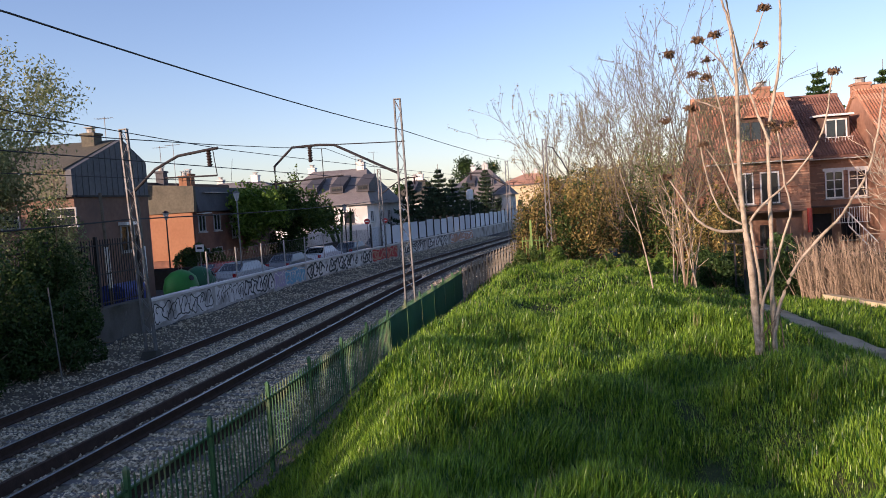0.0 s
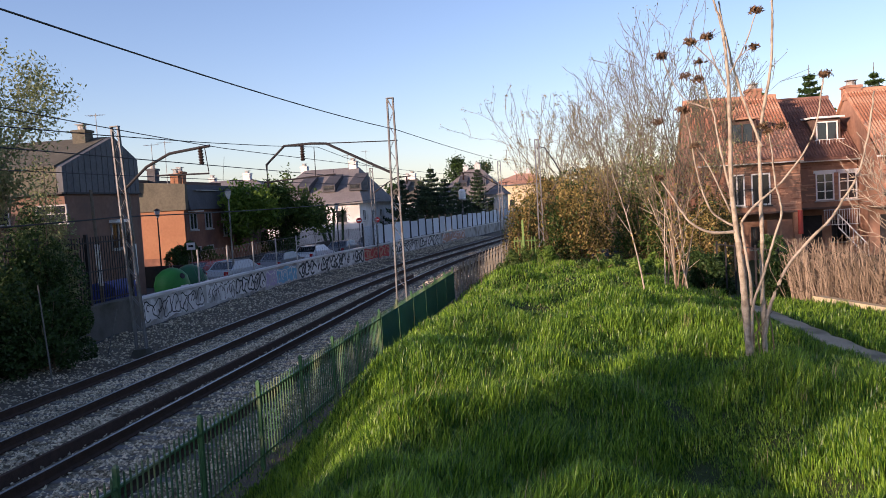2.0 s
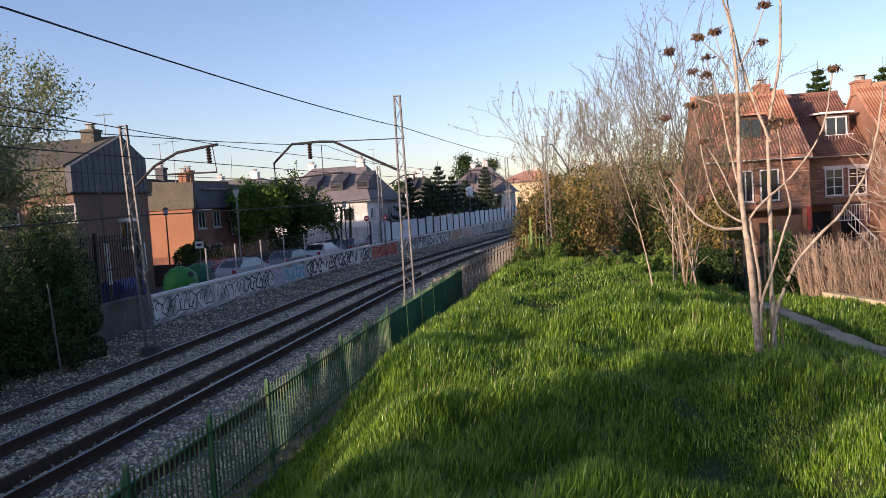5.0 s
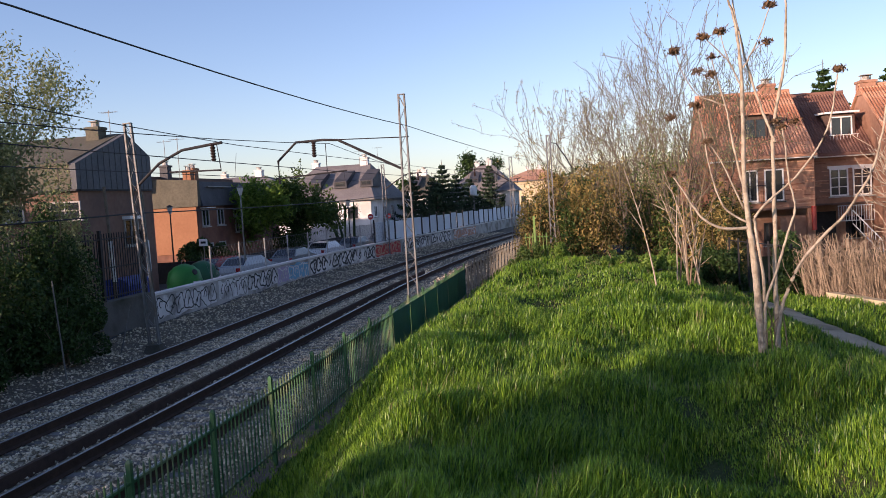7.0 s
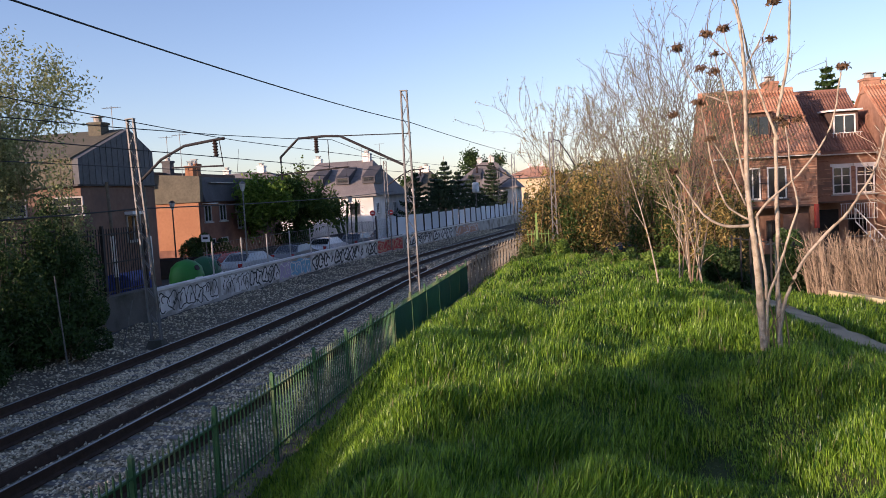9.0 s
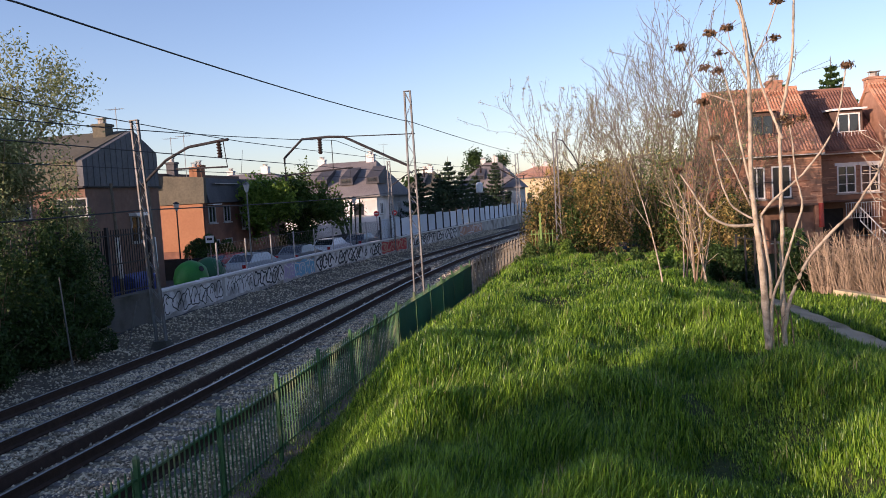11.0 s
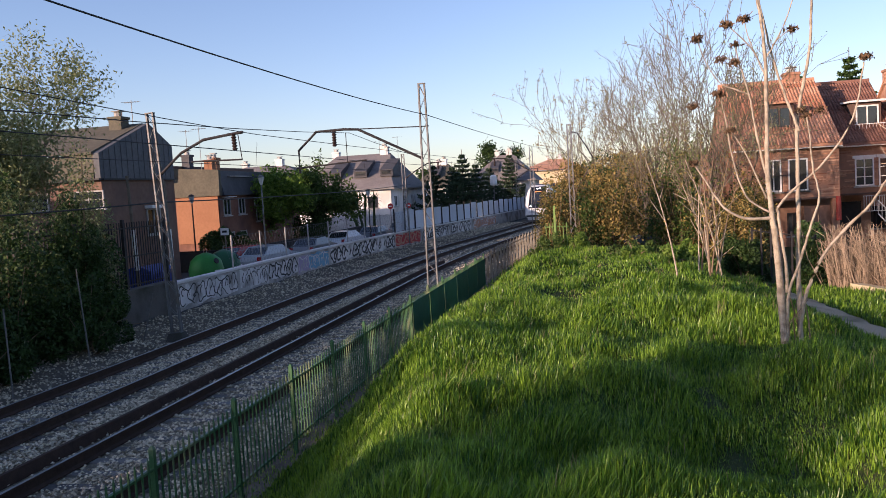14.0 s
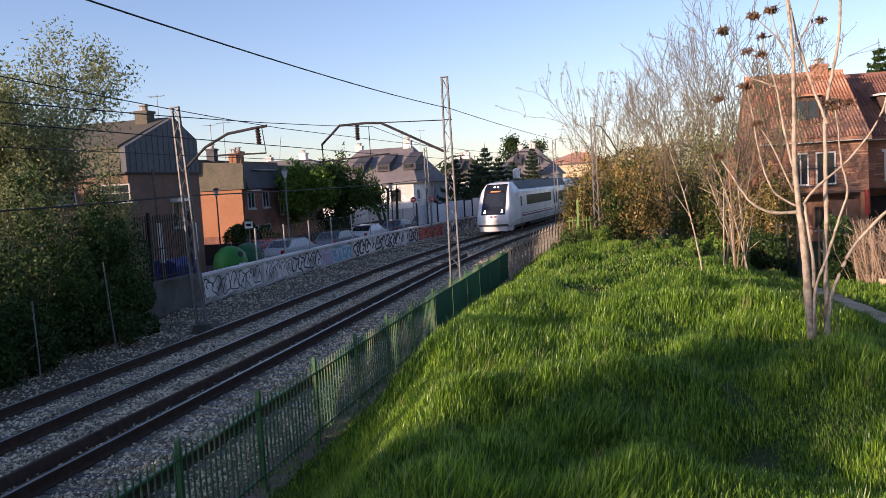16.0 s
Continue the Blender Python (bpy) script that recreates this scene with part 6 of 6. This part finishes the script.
single("dry_hedge", b, M_DRYTWIG, "dry leafless hedge of pale upright stems", "hedge", kind="stuff")
b = Build()
for k in range(26):
    y = 11 + k * 0.68
    b.bar((hedge_x(y) + 0.75, y, 0.7), (hedge_x(y) + 0.75, y, 2.2), 0.05)
b.bar((hedge_x(11) + 0.75, 11, 2.1), (hedge_x(28) + 0.75, 28, 2.1), 0.03)
single("yard_fence", b, M_DARKSTEEL, "dark metal fence behind the dry hedge", "fence")
for i, (x, y) in enumerate(((6.2, 26.0), (7.2, 29.5), (4.6, 28.0), (5.7, 23.6))):
    mound("yard_bush", "dark evergreen bush beside the dry hedge", (x, y, 0.2), (1.0, 1.4, 1.9), 7000, 0.06, M_LEAFDARK, 300 + i, 14, 20, group="yard bushes")

# ---- footpath ----
b = Build()
line = []
for k in range(45):
    y = 9 + k * 0.25
    x = 5.0 - (y - 10) * 0.22 + 0.012 * (y - 10) ** 2
    line.append((x, y))
def path_half(y, side):
    return 0.30 + 0.09 * noise.noise((y * 1.9, side * 7.0, 4)) + 0.05 * noise.noise((y * 6.0, side * 3.0, 9))


for (xa, ya), (xb, yb) in zip(line[:-1], line[1:]):
    la, ra, lb, rb = path_half(ya, -1), path_half(ya, 1), path_half(yb, -1), path_half(yb, 1)
    for j in range(4):
        q = []
        for x, y, l, r, k in ((xa, ya, la, ra, j), (xa, ya, la, ra, j + 1), (xb, yb, lb, rb, j + 1), (xb, yb, lb, rb, j)):
            u = x - l + (l + r) * k / 4
            q.append((u, y, hill(u, y) + (0.045 if 0 < k < 4 else 0.02)))
        b.face(q)
tagged(part("footpath", b, M_SAND), "trodden sandy footpath through the grass", "path", kind="structure")


def on_path(x, y):
    return abs(x - (5.0 - (y - 10) * 0.22 + 0.012 * (y - 10) ** 2) + 0.0) < 0.30


# ---- grass ----
def dark_gap(x, y):
    """How far the grass is shortened: 1 in the middle of two strips shaped to imitate dark shade gaps across the bank.
    """
    a = x - 1.35 - 0.06 * (y - 8) - 0.30 * math.sin(y * 0.9)
    b = x + 0.1 - 0.05 * (y - 20) - 0.35 * math.sin(y * 0.7)
    return max(math.exp(-(a / 0.24) ** 2) * (1 - smoothstep(9, 13, y)), 0.8 * math.exp(-(b / 0.3) ** 2) * smoothstep(13, 16, y))


def grass(name, label, n, ymin, ymax, xmin, xmax, h0, h1, width, m, seed, keep=None, edge=-5.1, tuft=0.35):
    """Blades that bend at a knee; part of them stand in loose tufts, all lean a little with the wind."""
    rng = np.random.default_rng(seed)
    x = xmin + (xmax - xmin) * rng.random(n)
    y = ymin + (ymax - ymin) * rng.random(n)
    k = max(1, n // 14)
    j = rng.integers(0, k, n)
    loose = rng.random(n) > tuft
    tx = np.where(loose, x, x[j] + rng.normal(size=n) * 0.04)
    ty = np.where(loose, y, y[j] + rng.normal(size=n) * 0.04)
    th = np.where(loose, rng.uniform(0.6, 1.1, n), rng.uniform(0.7, 1.45, k)[j])
    rows = []
    for i in range(n):
        xi, yi = float(tx[i]), float(ty[i])
        if xi < edge + bend(yi) or on_path(xi, yi) or xi > 0.40 * yi + 1.2 or xi < -0.52 * yi or (keep and not keep(xi, yi)):
            continue
        patch = noise.noise((xi * 0.5, yi * 0.5, 11)) * 0.5 + noise.noise((xi * 1.7, yi * 1.3, 2)) * 0.55
        rows.append((xi, yi, hill(xi, yi) - 0.02, max(0.4, 1.0 + patch) * th[i] * (1 - 0.30 * dark_gap(xi, yi)), patch))
    rows = np.array(rows)
    P, hh, patch = rows[:, :3], rows[:, 3], rows[:, 4]
    c = len(P)
    h = (h0 + (h1 - h0) * rng.random(c)) * hh
    a = rng.uniform(0, 6.283, c)
    lean = np.stack([np.cos(a), np.sin(a)], 1) * (rng.random(c) ** 2 * 0.55 + 0.04)[:, None]
    lean += np.stack([0.04 + 0.22 * patch, 0.02 - 0.18 * patch], 1)
    w = np.stack([np.cos(a + 1.57), np.sin(a + 1.57)], 1) * (width * rng.uniform(0.6, 1.4, c))[:, None]

    def at(u, s):
        q = P.copy()
        q[:, :2] += lean * (h * u * u)[:, None] + w * s
        q[:, 2] += h * u * (1 - 0.22 * u)
        return q
    V = np.stack([at(0, 0.8), at(0, -0.8), at(0.55, -0.9), at(0.55, 0.9), at(1.0, 0.0)], 1).reshape(-1, 3)
    o = np.arange(c)[:, None] * 5
    F = np.concatenate([o + np.array([[0, 1, 2]]), o + np.array([[0, 2, 3]]), o + np.array([[3, 2, 4]])], 0)
    return tagged(new(name, mesh_np(name, V, F, m)), label, "grass", kind="stuff")


grass("bank_grass", "lush tall green grass covering the bank", 270000, 4.6, 9.5, -4.2, 4.6, 0.10, 0.19, 0.0046, M_BLADE, 1)
grass("bank_grass", "lush tall green grass covering the bank", 200000, 9.5, 16.0, -5.1, 5.2, 0.11, 0.22, 0.0062, M_BLADE, 6)
grass("bank_grass", "lush tall green grass covering the bank", 150000, 16.0, 31.0, -5.2, 4.2, 0.09, 0.19, 0.009, M_BLADE, 2)
grass("bank_grass", "lush tall green grass covering the bank", 30000, 30.0, 62.0, -5.2, 3.5, 0.15, 0.4, 0.016, M_BLADE, 5)
grass("yard_grass", "green grass between the footpath and the hedge", 42000, 10.0, 26.0, 3.4, 7.6, 0.08, 0.2, 0.009, M_BLADE, 3, keep=lambda x, y: x < hedge_x(y) - 0.1)
grass("edge_grass", "short sparse grass along the foot of the fence", 12000, 8.0, 34.0, -5.6, -4.6, 0.05, 0.16, 0.006, M_BLADE, 8, edge=-5.6)
grass("dry_grass", "scattered dry grass stems among the green", 5000, 5.0, 28.0, -5.0, 4.0, 0.16, 0.28, 0.003, M_DRYGRASS, 4)
for i, (x, y) in enumerate(((-1.9, 30.2), (-1.3, 31.4), (-2.4, 31.8), (-1.0, 30.4), (1.3, 25.4), (2.3, 24.2), (0.6, 26.4), (1.8, 23.4), (2.6, 22.8), (0.9, 24.6))):
    mound("weed_clump", "yellow-green weeds at the edge of the bank", (x, y, hill(x, y) - 0.1), (0.6, 0.7, 1.1 if i < 4 else 0.7), 2000, 0.05, M_LEAFBRIGHT if i % 2 else M_LEAF, 320 + i, 12, 14, group="weed clumps", long=1.5)


# ---- loose stones, sleepers ----
def stones(name, label, n, region, size, m, seed):
    rng = np.random.default_rng(seed)
    x, y, z = region(rng, n)
    n = len(x)
    base = np.array([[1, 0, 0], [-1, 0, 0], [0, 1, 0], [0, -1, 0], [0, 0, 0.7], [0, 0, -0.7]], float)
    s = size * rng.uniform(0.55, 1.5, (n, 1, 1))
    V = base[None] * s * rng.uniform(0.6, 1.3, (n, 6, 1)) + rng.normal(size=(n, 6, 3)) * size * 0.15
    a = rng.uniform(0, 6.28, n)
    ca, sa = np.cos(a)[:, None], np.sin(a)[:, None]
    X = V[:, :, 0] * ca - V[:, :, 1] * sa
    Y = V[:, :, 0] * sa + V[:, :, 1] * ca
    V = np.stack([X + x[:, None], Y + y[:, None], V[:, :, 2] + z[:, None]], 2).reshape(-1, 3)
    tri = np.array([[0, 2, 4], [2, 1, 4], [1, 3, 4], [3, 0, 4], [2, 0, 5], [1, 2, 5], [3, 1, 5], [0, 3, 5]])
    F = (np.arange(n)[:, None, None] * 6 + tri[None]).reshape(-1, 3)
    return tagged(new(name, mesh_np(name, V, F, m)), label, "stones", kind="stuff")


def bed_region(y0, y1, power):
    def f(rng, n):
        y = y0 + (y1 - y0) * rng.random(n) ** power
        x = rng.uniform(-13.7, -5.6, n)
        z = -0.235 - 0.20 * np.clip((-13.0 - x) / 0.7, 0, 1) - 0.20 * np.clip((x + 6.2) / 0.6, 0, 1) + rng.uniform(-0.01, 0.03, n)
        near = np.min([np.abs(x - 0.05 - cx - s * GAUGE / 2) for cx in TRACKS for s in (-1, 1)] + [np.abs(x + 9.4)], axis=0)
        ok = (near > 0.24) | (rng.random(n) < 0.22)
        x, y, z = x[ok], y[ok], z[ok]
        x = x + np.array([bend(float(v)) for v in y])
        return x, y, z
    return f


stones("ballast_stones", "grey crushed ballast stones between the rails", 80000, bed_region(8, 40, 1.3), 0.034, M_BALLAST, 21)
stones("ballast_stones", "grey crushed ballast stones between the rails", 14000, bed_region(38, 90, 1.2), 0.05, M_BALLAST, 22)


def verge_region(rng, n):
    y = 10 + 80 * rng.random(n) ** 1.6
    x = rng.uniform(-16.0, -13.3, n)
    z = np.array([hill(float(a), float(c)) for a, c in zip(x, y)]) + 0.01
    return x + np.array([bend(float(v)) for v in y]), y, z


stones("verge_rubble", "dusty rubble and stones on the verge", 14000, verge_region, 0.036, M_BALLAST, 23)

b = Build()
b.hexa([(-1.3, -0.13, -0.27), (1.3, -0.13, -0.27), (1.3, 0.13, -0.27), (-1.3, 0.13, -0.27), (-1.28, -0.11, -0.212), (1.28, -0.11, -0.212), (1.28, 0.11, -0.212), (-1.28, 0.11, -0.212)])
sleeper_mesh = b.mesh("sleeper", M_SLEEPER)
for tr, cx in ((track_far, TRACKS[0]), (track_near, TRACKS[1])):
    for k in range(130):
        y = 6.0 + k * 0.6
        part("sleeper", sleeper_mesh, None, tr, at=pose(cx + bend(y), y, 0, 0, 0, -math.degrees(math.atan(slope(y)))))

# slim twin-legged post on the bank, with an arm bent towards the houses
q = lattice_mast("slim_mast", -1.31, 36.4, hill(-1.31, 36.4) - 0.1, 6.55, 0.22, 0.16)
tagged(q, "slim sunlit steel mast with a bent arm", "railway mast", "overhead line masts")
b = Build()
b.tube([(0.0, 0, 6.0), (0.12, 0, 6.12), (0.35, 0, 6.05), (0.75, 0, 5.4), (1.0, 0, 4.9)], 0.03, 6)
part("arm", b, M_DARKSTEEL, q, "dark bent tube")
# masts further along the line
for x, y, h, w, m in ((-14.7, 60, 6.9, 0.34, 1), (-5.0, 60, 6.8, 0.30, 1), (-10.6, 104, 7.8, 0.36, 1), (-0.5, 106, 7.5, 0.36, 1)):
    q = lattice_mast("overhead_mast", x, y, -0.2, h, w, 0.2)
    s = 1 if x < -9 else -1
    cantilever(q, [(0, 5.2), (s * 1.2, 5.95), (s * 1.9, 6.3), (s * 3.0, 6.35)], s * 2.7, 6.3, 0)

motions()
